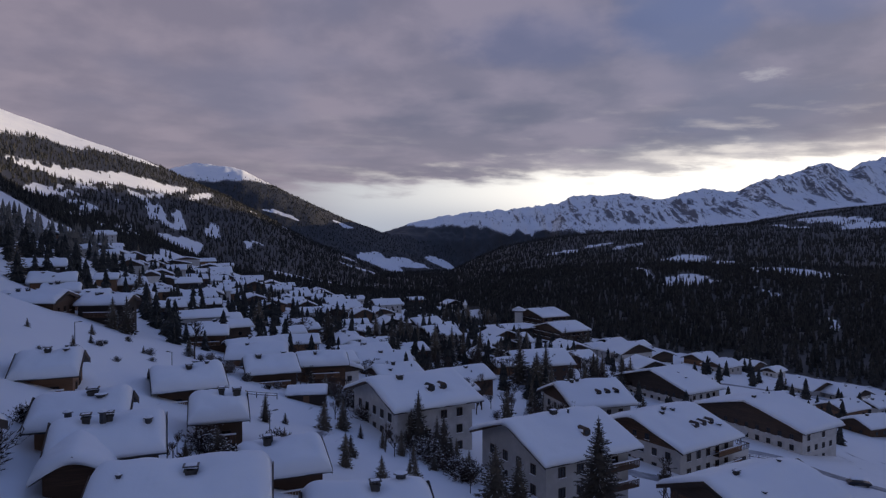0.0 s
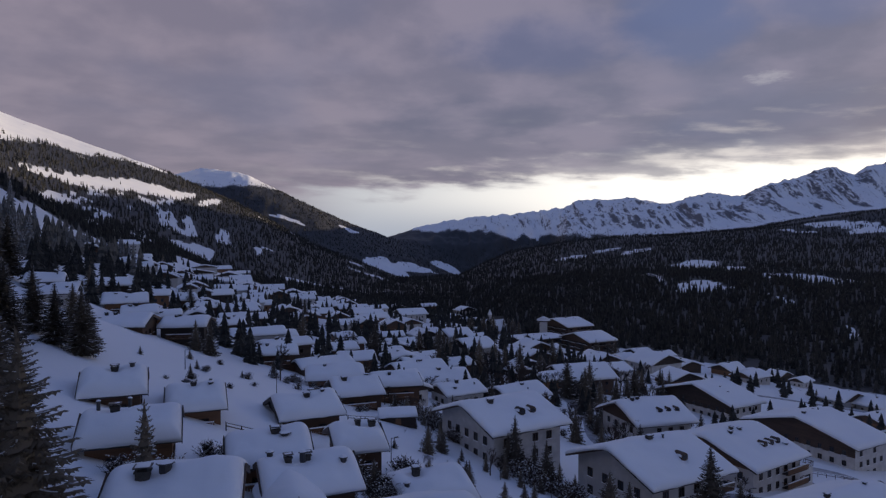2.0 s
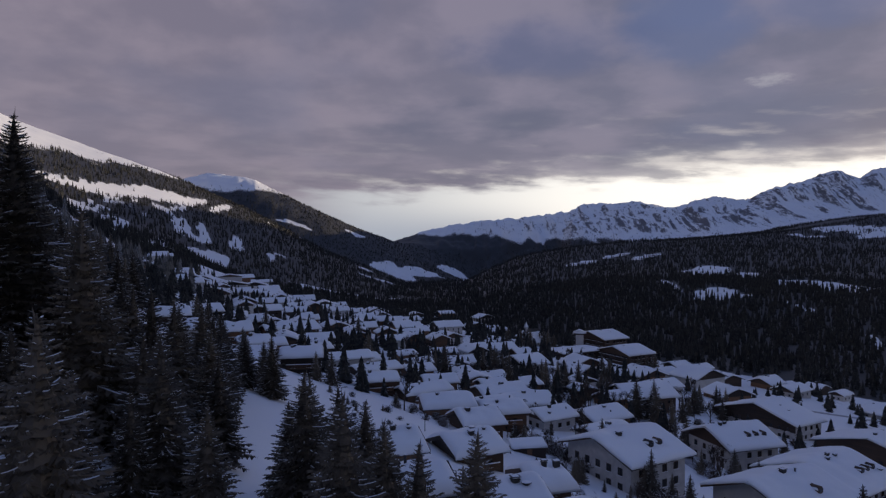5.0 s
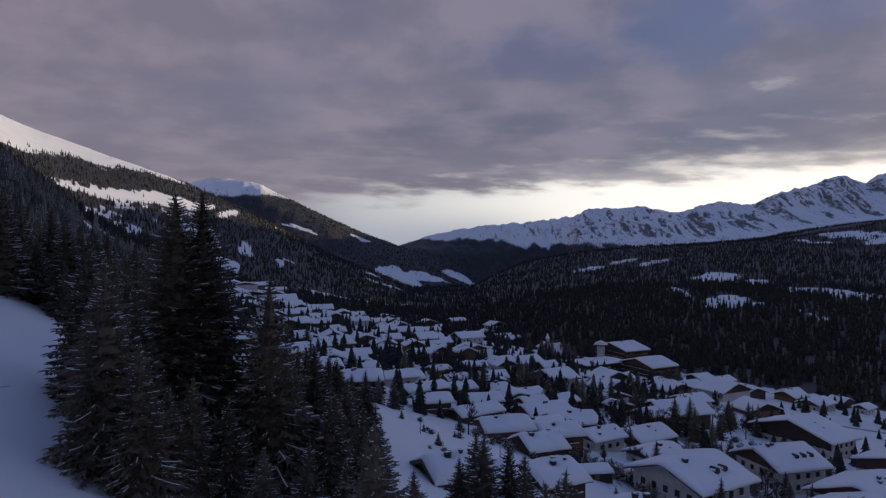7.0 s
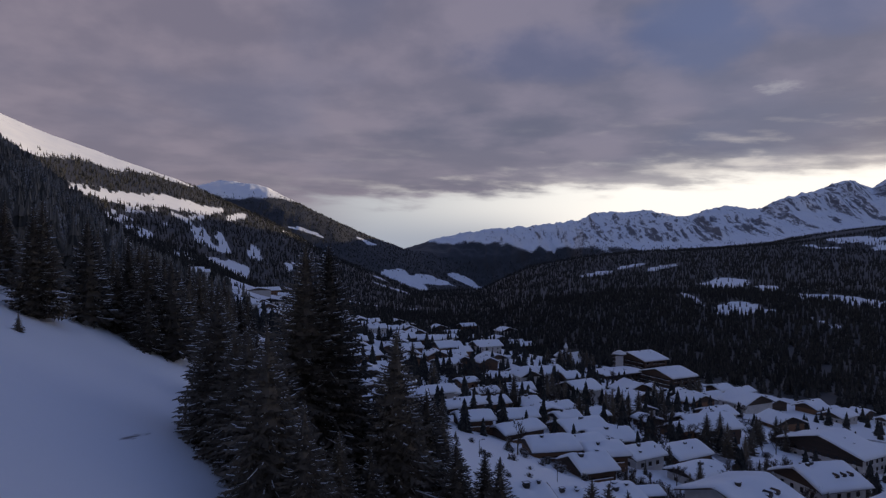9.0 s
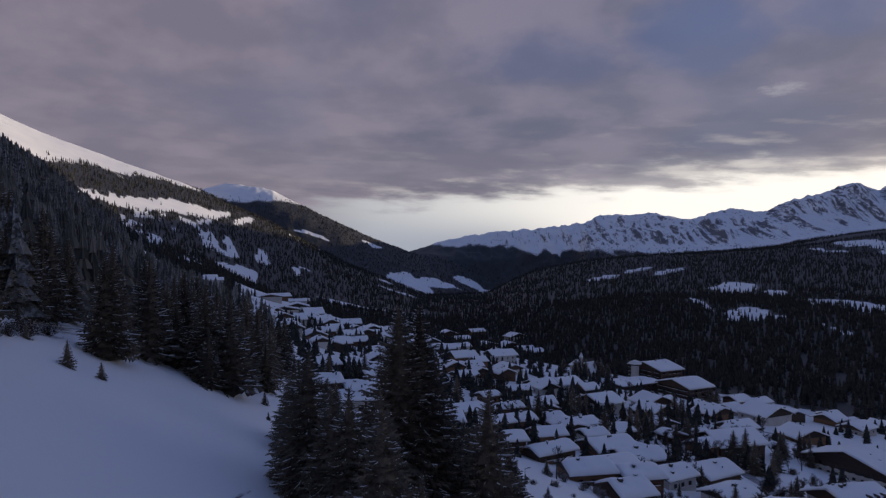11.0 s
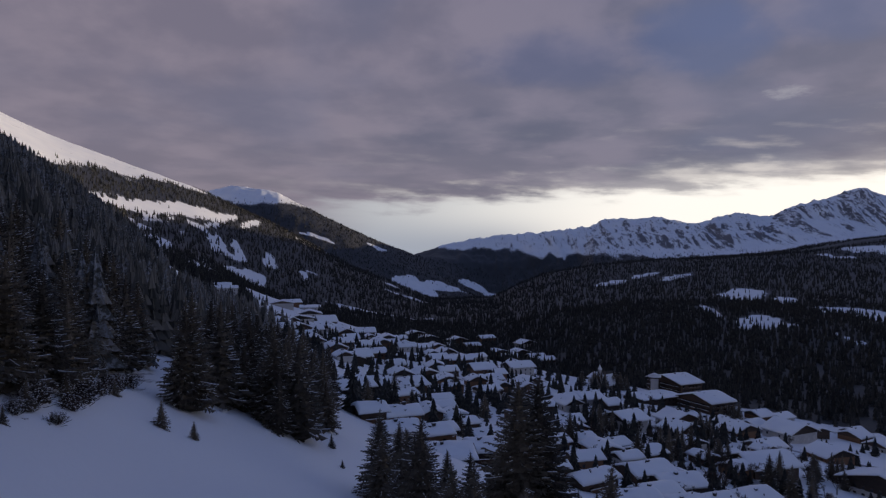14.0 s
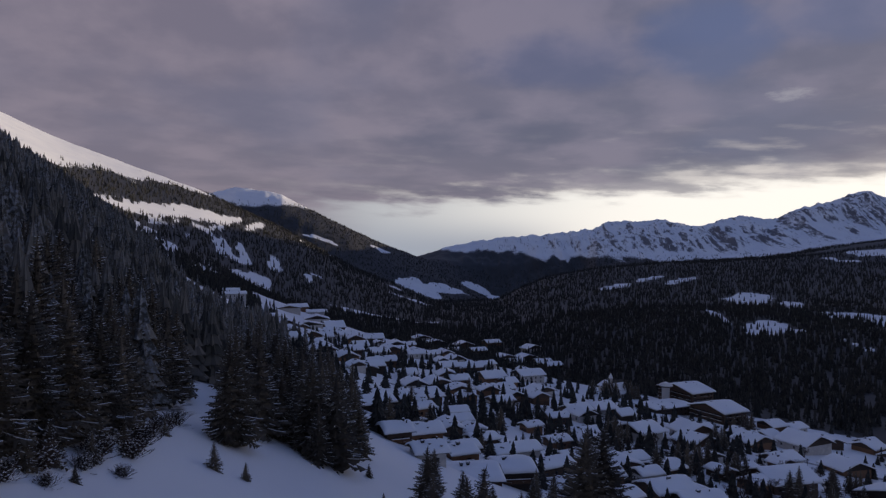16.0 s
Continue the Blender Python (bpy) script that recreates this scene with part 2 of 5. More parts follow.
def two_tone(name, a, b_, scale, rough=0.8, fine=0.0, stretch=None, vary=0.0, per_island=False):
    m, k, b, pos = material(name, rough)
    vec = local(k) if stretch else pos
    if stretch:
        mp = k.tree.nodes.new("ShaderNodeMapping")
        mp.inputs["Scale"].default_value = stretch
        k.tree.links.new(vec, mp.inputs[0])
        vec = mp.outputs[0]
    n1, n2 = k.noise(vec, scale, 5.0), k.noise(vec, scale * 0.13, 3.0)
    f = k.math("ADD", k.math("MULTIPLY", n1, 0.6), k.math("MULTIPLY", n2, 0.4))
    if vary:
        f = k.math("ADD", f, k.math("MULTIPLY", k.math("SUBTRACT", island(k) if per_island else rand(k), 0.5), vary))
    k.tree.links.new(k.mix(k.step(f, 0.34, 0.66), a, b_), b.inputs["Base Color"])
    if fine:
        bump(k, b, n1, 0.4, fine)
    return m


def snow_material(name, lumps):
    m, k, b, pos = material(name, 0.55)
    wide, mid, fine = k.noise(pos, 0.06, 3.0), k.noise(pos, 0.55, 4.0), k.noise(pos, 5.0, 4.0)
    col = k.mix(k.step(wide, 0.3, 0.7), (0.80, 0.82, 0.86), (0.87, 0.885, 0.90))
    k.tree.links.new(col, b.inputs["Base Color"])
    b.inputs["Subsurface Weight"].default_value = 0.0
    h = k.math("ADD", k.math("MULTIPLY", mid, 1.0), k.math("MULTIPLY", fine, 0.12))
    bump(k, b, h, 0.55, lumps)
    return m


def ground_material():
    """Snow, broken by near-black woodland floor with the trees' shade put into its colour, and by rock on steep high
    ground. The cover comes with the mesh.
    """
    m, k, b, pos = material("snow_ground", 0.6)
    wide, mid, fine = k.noise(pos, 0.012, 4.0), k.noise(pos, 0.16, 5.0), k.noise(pos, 1.4, 4.0)
    snow = k.mix(k.step(wide, 0.3, 0.7), (0.80, 0.82, 0.86), (0.87, 0.885, 0.90))
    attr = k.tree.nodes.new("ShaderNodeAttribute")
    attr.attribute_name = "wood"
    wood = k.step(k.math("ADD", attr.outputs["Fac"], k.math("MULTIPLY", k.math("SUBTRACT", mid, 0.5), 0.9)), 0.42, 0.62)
    # floor colour taken down to near black for the shade among the trees
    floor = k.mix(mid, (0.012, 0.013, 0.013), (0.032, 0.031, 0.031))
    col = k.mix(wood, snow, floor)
    rock = k.tree.nodes.new("ShaderNodeAttribute")
    rock.attribute_name = "rock"
    squash = k.tree.nodes.new("ShaderNodeMapping")
    squash.inputs["Scale"].default_value = (1.5, 0.16, 0.4)
    k.tree.links.new(pos, squash.inputs[0])
    r2 = k.math("ADD", k.math("MULTIPLY", k.noise(squash.outputs[0], 0.040, 6.0, 0.7), 0.5), k.math("MULTIPLY", k.noise(squash.outputs[0], 0.15, 6.0, 0.75), 0.5))
    crag = k.step(k.math("ADD", rock.outputs["Fac"], k.math("MULTIPLY", k.math("SUBTRACT", r2, 0.5), 4.6)), 0.44, 0.66)
    col = k.mix(crag, col, k.mix(mid, (0.08, 0.08, 0.092), (0.20, 0.195, 0.21)))
    k.tree.links.new(col, b.inputs["Base Color"])
    # snow that has sifted over: soft mounds near the eye
    bump(k, b, k.math("ADD", mid, k.math("MULTIPLY", fine, 0.10)), 0.35, 0.5)
    return m


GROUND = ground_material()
SNOW = snow_material("snow", 0.10)
NEEDLES = two_tone("spruce_needles", (0.067, 0.056, 0.043), (0.150, 0.122, 0.089), 1.1, 0.75, vary=0.35)
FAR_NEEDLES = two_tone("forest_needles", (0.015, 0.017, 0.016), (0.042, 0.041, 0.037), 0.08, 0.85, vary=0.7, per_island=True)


def frosted(m, least, much=0.8):
    """Flecks of snow on the boughs of a wood."""
    k = Net(m.node_tree)
    b = m.node_tree.nodes["Principled BSDF"]
    pos = m.node_tree.nodes.new("ShaderNodeNewGeometry").outputs["Position"]
    was = b.inputs["Base Color"].links[0].from_socket
    frost = k.math("MULTIPLY", k.step(k.noise(pos, 1.7, 3.0, 0.7), least, least + 0.13), k.step(k.noise(pos, 0.02, 3.0), 0.40, 0.62))
    m.node_tree.links.new(k.mix(k.math("MULTIPLY", frost, much), was, (0.34, 0.36, 0.39)), b.inputs["Base Color"])


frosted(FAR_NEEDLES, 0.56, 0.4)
HILL_NEEDLES = two_tone("hillside_needles", (0.068, 0.068, 0.061), (0.175, 0.162, 0.140), 0.08, 0.85, vary=0.7, per_island=True)
frosted(HILL_NEEDLES, 0.45)
LARCH = two_tone("bare_twigs", (0.034, 0.024, 0.019), (0.075, 0.052, 0.040), 0.8, 0.9, vary=0.4)
BARK = two_tone("bark", (0.045, 0.034, 0.026), (0.11, 0.085, 0.066), 3.0, 0.9, 0.02)
PLASTER = two_tone("white_plaster", (0.44, 0.42, 0.40), (0.60, 0.575, 0.55), 0.7, 0.85, 0.004, vary=0.3)
WOOD = two_tone("stained_wood", (0.075, 0.040, 0.022), (0.20, 0.105, 0.055), 2.2, 0.75, 0.01, (0.35, 0.35, 7.0), 0.6)
DARK_WOOD = two_tone("old_dark_wood", (0.030, 0.021, 0.016), (0.085, 0.052, 0.035), 2.2, 0.75, 0.01, (0.35, 0.35, 7.0), 0.5)
TILE = two_tone("dark_roofing", (0.030, 0.028, 0.028), (0.075, 0.066, 0.060), 1.5, 0.7, 0.01)
STONE = two_tone("chimney_stone", (0.032, 0.030, 0.029), (0.085, 0.078, 0.072), 2.5, 0.85, 0.02)
METAL = two_tone("dark_metal", (0.03, 0.03, 0.033), (0.06, 0.06, 0.065), 3.0, 0.45)
CAR_PAINT = two_tone("car_paint", (0.012, 0.014, 0.020), (0.020, 0.022, 0.028), 1.0, 0.25)
RUBBER = two_tone("rubber", (0.015, 0.015, 0.015), (0.03, 0.03, 0.03), 5.0, 0.85)
ROAD = two_tone("packed_snow_road", (0.20, 0.20, 0.215), (0.42, 0.42, 0.44), 0.5, 0.7, 0.02)
GLASS, kk, bb, _ = material("window_glass", 0.08)
bb.inputs["Base Color"].default_value = (0.012, 0.014, 0.018, 1)
bb.inputs["Specular IOR Level"].default_value = 0.6

# ---------------------------------------------------------------- land cover


def blob(x, y, cx, cy, along, across, heading, seed=0):
    """1 in the middle of an uneven oval, 0 outside it."""
    c, s = math.cos(radians(heading)), math.sin(radians(heading))
    u, v = ((x - cx) * c + (y - cy) * s) / along, (-(x - cx) * s + (y - cy) * c) / across
    q = np.hypot(u, v) + 0.9 * (fbm(x / (0.5 * across + 12), y / (0.5 * across + 12), 4, 20 + seed) - 0.5)
    return 1 - smooth(0.78, 1.12, q)


CLEARINGS = [(517, 1450, 52, 150, -25), (348, 985, 30, 80, -25), (370, 950, 16, 30, 0), (540, 1310, 22, 85, -20), (561, 1060, 52, 110, 5),
             (343, 1910, 34, 95, -35), (462, 2030, 30, 90, -40), (530, 1930, 30, 85, -45), (1364, 2400, 150, 62, -72), (1352, 2180, 110, 60, -52), (1200, 2330, 90, 30, -70), (337, 1150, 9, 120, -10),
             (392, 820, 6, 40, 0), (350, 612, 50, 4, 66), (322, 560, 26, 4, 60),
             (-330, 3590, 120, 150, 25), (-185, 3730, 150, 80, 35), (-400, 3420, 60, 50, 0), (-334, 2433, 60, 34, 90), (-250, 2150, 90, 50, 40), (-258, 1380, 130, 26, 20),
             (-885, 1560, 190, 24, 92), (-862, 1720, 230, 40, 95), (-830, 1880, 150, 36, 93), (-806, 2010, 170, 26, 95), (-770, 2180, 190, 16, 98), (-760, 1800, 110, 10, 96), (-690, 2500, 60, 12, 95), (-620, 2700, 90, 14, 95),
             (-540, 985, 70, 26, 70), (-523, 1369, 80, 42, 92), (-286, 560, 70, 30, 106), (-250, 400, 150, 34, 113), (-232, 352, 26, 20, 0), (10, 4060, 115, 90, 0), (-853, 3783, 60, 26, 0), (-594, 4060, 60, 40, 0), (-940, 3760, 60, 14, 30)]


def uphill(x, y):
    return -(x + 20 + 0.33 * y)


def wood_cover(x, y, z):
    """How densely the ground is wooded, 0 to 1."""
    d = uphill(x, y)
    r = np.hypot(x, y)
    s = y - village_edge(x)
    far_side = smooth(6, 26, s + 26 * (fbm(x / 60, y / 60, 3, 31) - 0.5))
    # the slope above the village and the meadow, with its edge along the ski run
    run = np.interp(y, [-60, 28, 43, 63, 95, 140, 220, 330], [-112, -122.0, -122.6, -126, -132, -129, -150, -190])
    hill = smooth(0, 9, run - x) * (1 - smooth(330, 420, y)) * smooth(-60, -20, y + 40)
    upper = smooth(40, 75, d + 30 * (fbm(x / 80, y / 80, 3, 33) - 0.5)) * smooth(300, 400, y)
    wood = np.maximum(np.maximum(hill, upper), far_side * smooth(-80, -20, y))
    right = smooth(210, 250, x + 20 * (fbm(x / 50, y / 50, 3, 35) - 0.5))
    wood = np.maximum(wood, right)
    # open, rocky wood on the lower sunny slope
    streak = smooth(0.50, 0.58, fbm(x / 24 + y / 60, y / 150, 4, 41)) * smooth(0.40, 0.5, fbm(x / 130, y / 200, 2, 42)) * smooth(950, 1100, y) * (1 - smooth(1700, 1900, y)) * smooth(430, 480, -x) * (1 - smooth(900, 980, -x))
    wood = wood * (1 - 0.85 * streak)
    for n, c in enumerate(CLEARINGS):
        wood = wood * (1 - (0.97 if c[0] < 250 else 0.90) * blob(x, y, *c, n))
    gaps = smooth(0.58, 0.66, fbm(x / 42, y / 90, 4, 43)) * smooth(600, 900, r) * smooth(0, 200, x)
    wood = wood * (1 - 0.25 * gaps)
    line = 298 - 0.02 * np.maximum(y - 2000, 0) + 90 * (fbm(x / 130, y / 130, 4, 45) - 0.5) - 0.02 * np.maximum(y - 2700, 0)
    line = np.where(y > 3200, 330 - (255 + 45 * smooth(0.03, 0.12, x / np.maximum(y, 1))) * smooth(-0.13, -0.09, x / np.maximum(y, 1)) + 75 * (fbm(x / 70, y / 400, 4, 46) - 0.5), line)
    return wood * (1 - smooth(np.where(y > 3200, -45, -18), np.where(y > 3200, 45, 22), z - line))


def ground_sheet():
    az = np.radians(np.r_[np.arange(-180, -44, 2.0), np.arange(-44, 44, 0.13), np.arange(44, 180, 2.0)])
    rad = np.r_[0.001, np.geomspace(6, 3000, 250), np.arange(3020, 4960, 20), np.geomspace(4980, 7500, 14)]
    R, A = np.meshgrid(rad, az, indexing="ij")
    X, Y = -40 + R * np.sin(A), -20 + R * np.cos(A)
    Z = land(X, Y)
    n, m = R.shape
    i, j = np.meshgrid(np.arange(n - 1), np.arange(m), indexing="ij")
    k = (j + 1) % m
    quads = np.stack([i * m + j, i * m + k, (i + 1) * m + k, (i + 1) * m + j], -1).reshape(-1, 4)[:, ::-1]
    me = bpy.data.meshes.new("ground")
    me.from_pydata(np.stack([X, Y, Z], -1).reshape(-1, 3).tolist(), [], quads.tolist())
    me.polygons.foreach_set("use_smooth", np.ones(len(me.polygons), bool))
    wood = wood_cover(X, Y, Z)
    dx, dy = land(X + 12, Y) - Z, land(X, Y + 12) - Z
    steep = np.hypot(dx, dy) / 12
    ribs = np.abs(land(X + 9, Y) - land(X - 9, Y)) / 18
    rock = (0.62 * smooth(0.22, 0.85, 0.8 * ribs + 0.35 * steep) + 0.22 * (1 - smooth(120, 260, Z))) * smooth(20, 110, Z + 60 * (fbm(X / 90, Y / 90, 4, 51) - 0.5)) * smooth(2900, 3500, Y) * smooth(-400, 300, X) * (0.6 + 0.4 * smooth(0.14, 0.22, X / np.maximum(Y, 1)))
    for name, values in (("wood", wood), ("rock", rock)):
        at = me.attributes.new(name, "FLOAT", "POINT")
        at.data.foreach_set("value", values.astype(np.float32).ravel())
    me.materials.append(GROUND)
    return tagged(new("ground", me), "snow-covered valley floor and mountain slopes with dark wooded parts", "ground", kind="structure")


ground_sheet()

# ---------------------------------------------------------------- mesh helpers


def mesh_of(name, verts, faces, mats, index=None, soft=False):
    me = bpy.data.meshes.new(name)
    me.from_pydata(verts if isinstance(verts, list) else np.asarray(verts, float).tolist(), [], faces)
    for m in mats if isinstance(mats, (list, tuple)) else (mats,):
        me.materials.append(m)
    if index is not None:
        me.polygons.foreach_set("material_index", np.asarray(index, np.int32))
    if soft:
        me.polygons.foreach_set("use_smooth", np.ones(len(me.polygons), bool))
    me.update()
    return me


def part(name, me, parent, label="", at=None):
    ob = new(name, me)
    ob.parent = parent
    if at is not None:
        ob.matrix_basis = at
    return tagged(ob, label) if label else ob


class Shell:
    """Collects boxes and prisms for one mesh."""

    def __init__(self):
        self.v, self.f = [], []

    def add(self, verts, faces):
        o = len(self.v)
        self.v += [tuple(p) for p in verts]
        self.f += [[i + o for i in f] for f in faces]
        return self

    def box(self, x0, y0, z0, x1, y1, z1):
        v = [(x, y, z) for z in (z0, z1) for x, y in ((x0, y0), (x1, y0), (x1, y1), (x0, y1))]
        return self.add(v, [[3, 2, 1, 0], [4, 5, 6, 7], [0, 1, 5, 4], [1, 2, 6, 5], [2, 3, 7, 6], [3, 0, 4, 7]])

    def prism(self, outline, x0, x1):
        """An outline of (y, z), anticlockwise seen from +x, drawn out along x."""
        n = len(outline)
        v = [(x0, *p) for p in outline] + [(x1, *p) for p in outline]
        return self.add(v, [list(range(n))[::-1], list(range(n, 2 * n))] + [[i, (i + 1) % n, (i + 1) % n + n, i + n] for i in range(n)])

    def tube(self, x, y, z0, z1, r0, r1, n=10):
        v = [(x + r * math.cos(2 * math.pi * k / n), y + r * math.sin(2 * math.pi * k / n), z) for z, r in ((z0, r0), (z1, r1)) for k in range(n)]
        return self.add(v, [list(range(n))[::-1], list(range(n, 2 * n))] + [[k, (k + 1) % n, (k + 1) % n + n, k + n] for k in range(n)])

    def mesh(self, name, mats, soft=False):
        return mesh_of(name, self.v, self.f, mats, soft=soft)


def thing(name, x, y, z, heading, label, category, group=""):
    ob = new(name)
    ob.matrix_world = pose(x, y, z, 0, 0, heading)
    ob.empty_display_size = 0.5
    return tagged(ob, label, category, group)


# ---------------------------------------------------------------- houses


def snow_blanket(l, w, rise, thick, nx, ny, seed, hollows=(), over=0.3):
    """The thick rounded layer on a gabled roof: eave level is z 0, the ridge runs along x."""
    lx, wy = l + over, w + 0.3
    # rows close together at the rim
    def ease(n):
        t = np.linspace(-1, 1, n)
        return np.sign(t) * (1 - (1 - np.abs(t)) ** 1.7)
    U, V = np.meshgrid(ease(nx) * lx / 2, ease(ny) * wy / 2, indexing="ij")
    rim = np.minimum(lx / 2 - np.abs(U), wy / 2 - np.abs(V))
    roll = thick * 1.25
    t = np.clip(rim / roll, 0, 1)
    swell = np.sqrt(np.clip(1 - (1 - t) ** 2, 0, 1))
    base = rise * (1 - np.sqrt(V * V + 0.5) / (w / 2))
    n = fbm(U / 2.6 + seed * 7.3, V / 2.6 - seed * 3.1, 3, 61) - 0.5
    wide = fbm(U / 7.0 + seed * 1.7, V / 7.0 + seed, 2, 63) - 0.5
    edge_n = fbm(U / 1.4 + seed, V / 1.4, 2, 65) - 0.5
    z = base + 0.06 + thick * swell * (1 + 0.7 * wide + 0.4 * n) + 0.14 * n * swell
    for hx, hy, hr in hollows:
        z -= 0.62 * thick * np.exp(-(((U - hx) ** 2 + (V - hy) ** 2) / hr**2))
    sag = np.where(rim < 1e-6, -0.06 - 0.22 * edge_n, 0)
    z = z + sag
    out = 1 + np.where(rim < 1e-6, 0.010 * edge_n, 0)
    top = np.stack([U * out, V * out, z], -1).reshape(-1, 3)
    under = np.stack([U * 0.99, V * 0.99, base + 0.02], -1).reshape(-1, 3)
    i, j = np.meshgrid(np.arange(nx - 1), np.arange(ny - 1), indexing="ij")
    q = np.stack([i * ny + j, (i + 1) * ny + j, (i + 1) * ny + j + 1, i * ny + j + 1], -1).reshape(-1, 4)
    ring = [k * ny for k in range(nx)] + [(nx - 1) * ny + k for k in range(1, ny)] + [k * ny + ny - 1 for k in range(nx - 2, -1, -1)] + [k for k in range(ny - 2, 0, -1)]
    m = nx * ny
    side = [[ring[k], ring[(k + 1) % len(ring)], ring[(k + 1) % len(ring)] + m, ring[k] + m][::-1] for k in range(len(ring))]
    return mesh_of("snow_cover", np.r_[top, under], q.tolist() + side, SNOW, soft=True)


def window_meshes(w, h):
    s = Shell()
    for x0, z0, x1, z1 in ((-w / 2 - 0.09, -0.09, -w / 2, h + 0.09), (w / 2, -0.09, w / 2 + 0.09, h + 0.09), (-w / 2, -0.09, w / 2, 0), (-w / 2, h, w / 2, h + 0.09), (-0.035, 0, 0.035, h)):
        s.box(x0, -0.08, z0, x1, 0.04, z1)
    p = Shell().box(-w / 2, -0.015, 0, w / 2, 0.02, h)
    sill = Shell().box(-w / 2 - 0.16, -0.2, -0.16, w / 2 + 0.16, 0.02, -0.092)
    return s.mesh("window_frame", DARK_WOOD), p.mesh("pane", GLASS), sill.mesh("window_sill", SNOW)


WINDOWS = {"tall": window_meshes(0.95, 1.2), "wide": window_meshes(1.7, 1.35), "small": window_meshes(0.9, 1.0)}


def far_window(w, h):
    s = Shell().box(-w / 2, -0.02, 0, w / 2, 0.02, h)
    n = len(s.f)
    s.box(-w / 2 - 0.1, -0.06, -0.1, w / 2 + 0.1, 0.02, -0.002).box(-w / 2 - 0.1, -0.06, h + 0.002, w / 2 + 0.1, 0.02, h + 0.1)
    return mesh_of("window", s.v, s.f, [GLASS, DARK_WOOD], [0] * n + [1] * (len(s.f) - n))


FAR_WINDOWS = {"tall": far_window(1.05, 1.5), "wide": far_window(1.7, 1.35), "small": far_window(0.9, 1.0)}


def window(kind, house, m, full=True):
    if not full:
        part("window", FAR_WINDOWS[kind], house, at=m)
        return
    frame_me, pane_me, sill_me = WINDOWS[kind]
    ob = part("window", frame_me, house, at=m)
    part("pane", pane_me, ob)
    if full:
        part("window_sill", sill_me, ob, "snow-capped sill")


def chimney(house, x, y, z, size, seed):
    r = random.Random(seed)
    a, b, h = size * r.uniform(0.36, 0.5), size * r.uniform(0.3, 0.42), size * r.uniform(0.15, 0.35)
    s = Shell().box(-a, -b, -1.6, a, b, h).box(-a - 0.08, -b - 0.08, h, a + 0.08, b + 0.08, h + 0.12)
    ob = part("chimney", s.mesh("chimney", STONE), house, at=pose(x, y, z))
    slab = Shell()
    for sx in (-a, a - 0.14):
        for sy in (-b, b - 0.14):
            slab.box(sx, sy, h + 0.12, sx + 0.14, sy + 0.14, h + 0.34)
    slab.box(-a - 0.14, -b - 0.14, h + 0.34, a + 0.14, b + 0.14, h + 0.42)
    part("cowl", slab.mesh("cowl", METAL), ob)
    part("snow_cap", snow_blanket(1.5 * a, 1.5 * b, 0.04, 0.09, 7, 7, seed), ob, "thin cap of snow", pose(0, 0, h + 0.42))


def dormer(house, x, y, z, seed):
    """A small dark dormer that breaks through the snow of the lower slope."""
    s = Shell().prism([(-0.62, -0.6), (0.62, -0.6), (0.62, 0.52), (0.3, 0.84), (0, 0.95), (-0.3, 0.84), (-0.62, 0.52)], -0.1, 1.5)
    ob = part("dormer", s.mesh("dormer", DARK_WOOD), house, at=pose(x, y, z, 0, 0, 90))
    part("pane", Shell().box(-0.14, -0.42, -0.05, -0.1, 0.42, 0.55).mesh("pane", GLASS), ob)
    part("snow_cap", snow_blanket(1.35, 1.1, 0.30, 0.16, 8, 9, seed), ob, "rounded cap of snow", pose(0.75, 0, 0.58))


def balcony(house, x0, x1, y, z, deep=1.3, sign=-1):
    ob = part("balcony", Shell().box(x0, min(y, y + sign * deep), z - 0.14, x1, max(y, y + sign * deep), z).mesh("balcony", DARK_WOOD), house)
    rail = Shell()
    ye = y + sign * deep
    rail.box(x0, ye - 0.05, z + 0.92, x1, ye + 0.05, z + 1.02).box(x0, ye - 0.04, z + 0.12, x1, ye + 0.04, z + 0.2)
    for xs in (x0, x1 - 0.06):
        rail.box(xs, min(y, ye), z + 0.92, xs + 0.06, max(y, ye), z + 1.02)
    n = max(4, int((x1 - x0) / 0.28))
    for k in range(n + 1):
        xk = x0 + (x1 - x0 - 0.14) * k / n
        rail.box(xk, ye - 0.025, z, xk + 0.16, ye + 0.025, z + 0.95)
    part("railing", rail.mesh("railing", WOOD), ob)
    part("snow_strip", Shell().box(x0, ye - 0.09, z + 1.02, x1, ye + 0.09, z + 1.16).mesh("snow_strip", SNOW), ob, "snow lying on the rail")


LOOKS = {
    "guest": ("large white guest house with dark wood gables under deep snow", "guest house"),
    "lodge": ("broad alpine lodge, dark timber gable over white walls, snowy roof", "lodge"),
    "low": ("low dark timber chalet under a thick rounded layer of snow", "chalet"),
    "cross": ("timber chalet with a front gable and deep snow on its roof", "chalet"),
    "far": ("small snow-covered chalet with timber walls in the village", "chalet"),
    "pale": ("small snow-covered chalet with white walls in the village", "chalet"),
    "flat": ("wide low building with a flat snow-covered roof terrace", "building"),
    "hotel": ("long dark timber hotel with rows of balconies and snowy roof", "hotel"),
}
HOMES = []


def vent_mesh(a, h, cap):
    s = Shell().tube(0, 0, -0.7, h, a, a, 8).tube(0, 0, h, h + 0.08, a * 1.5, a * 1.2, 8)
    n = len(s.f)
    s.tube(0, 0, h + 0.08, h + 0.08 + cap, a * 1.4, a * 0.6, 8)
    return mesh_of("roof_vent", s.v, s.f, [METAL, SNOW], [0] * n + [1] * (len(s.f) - n))


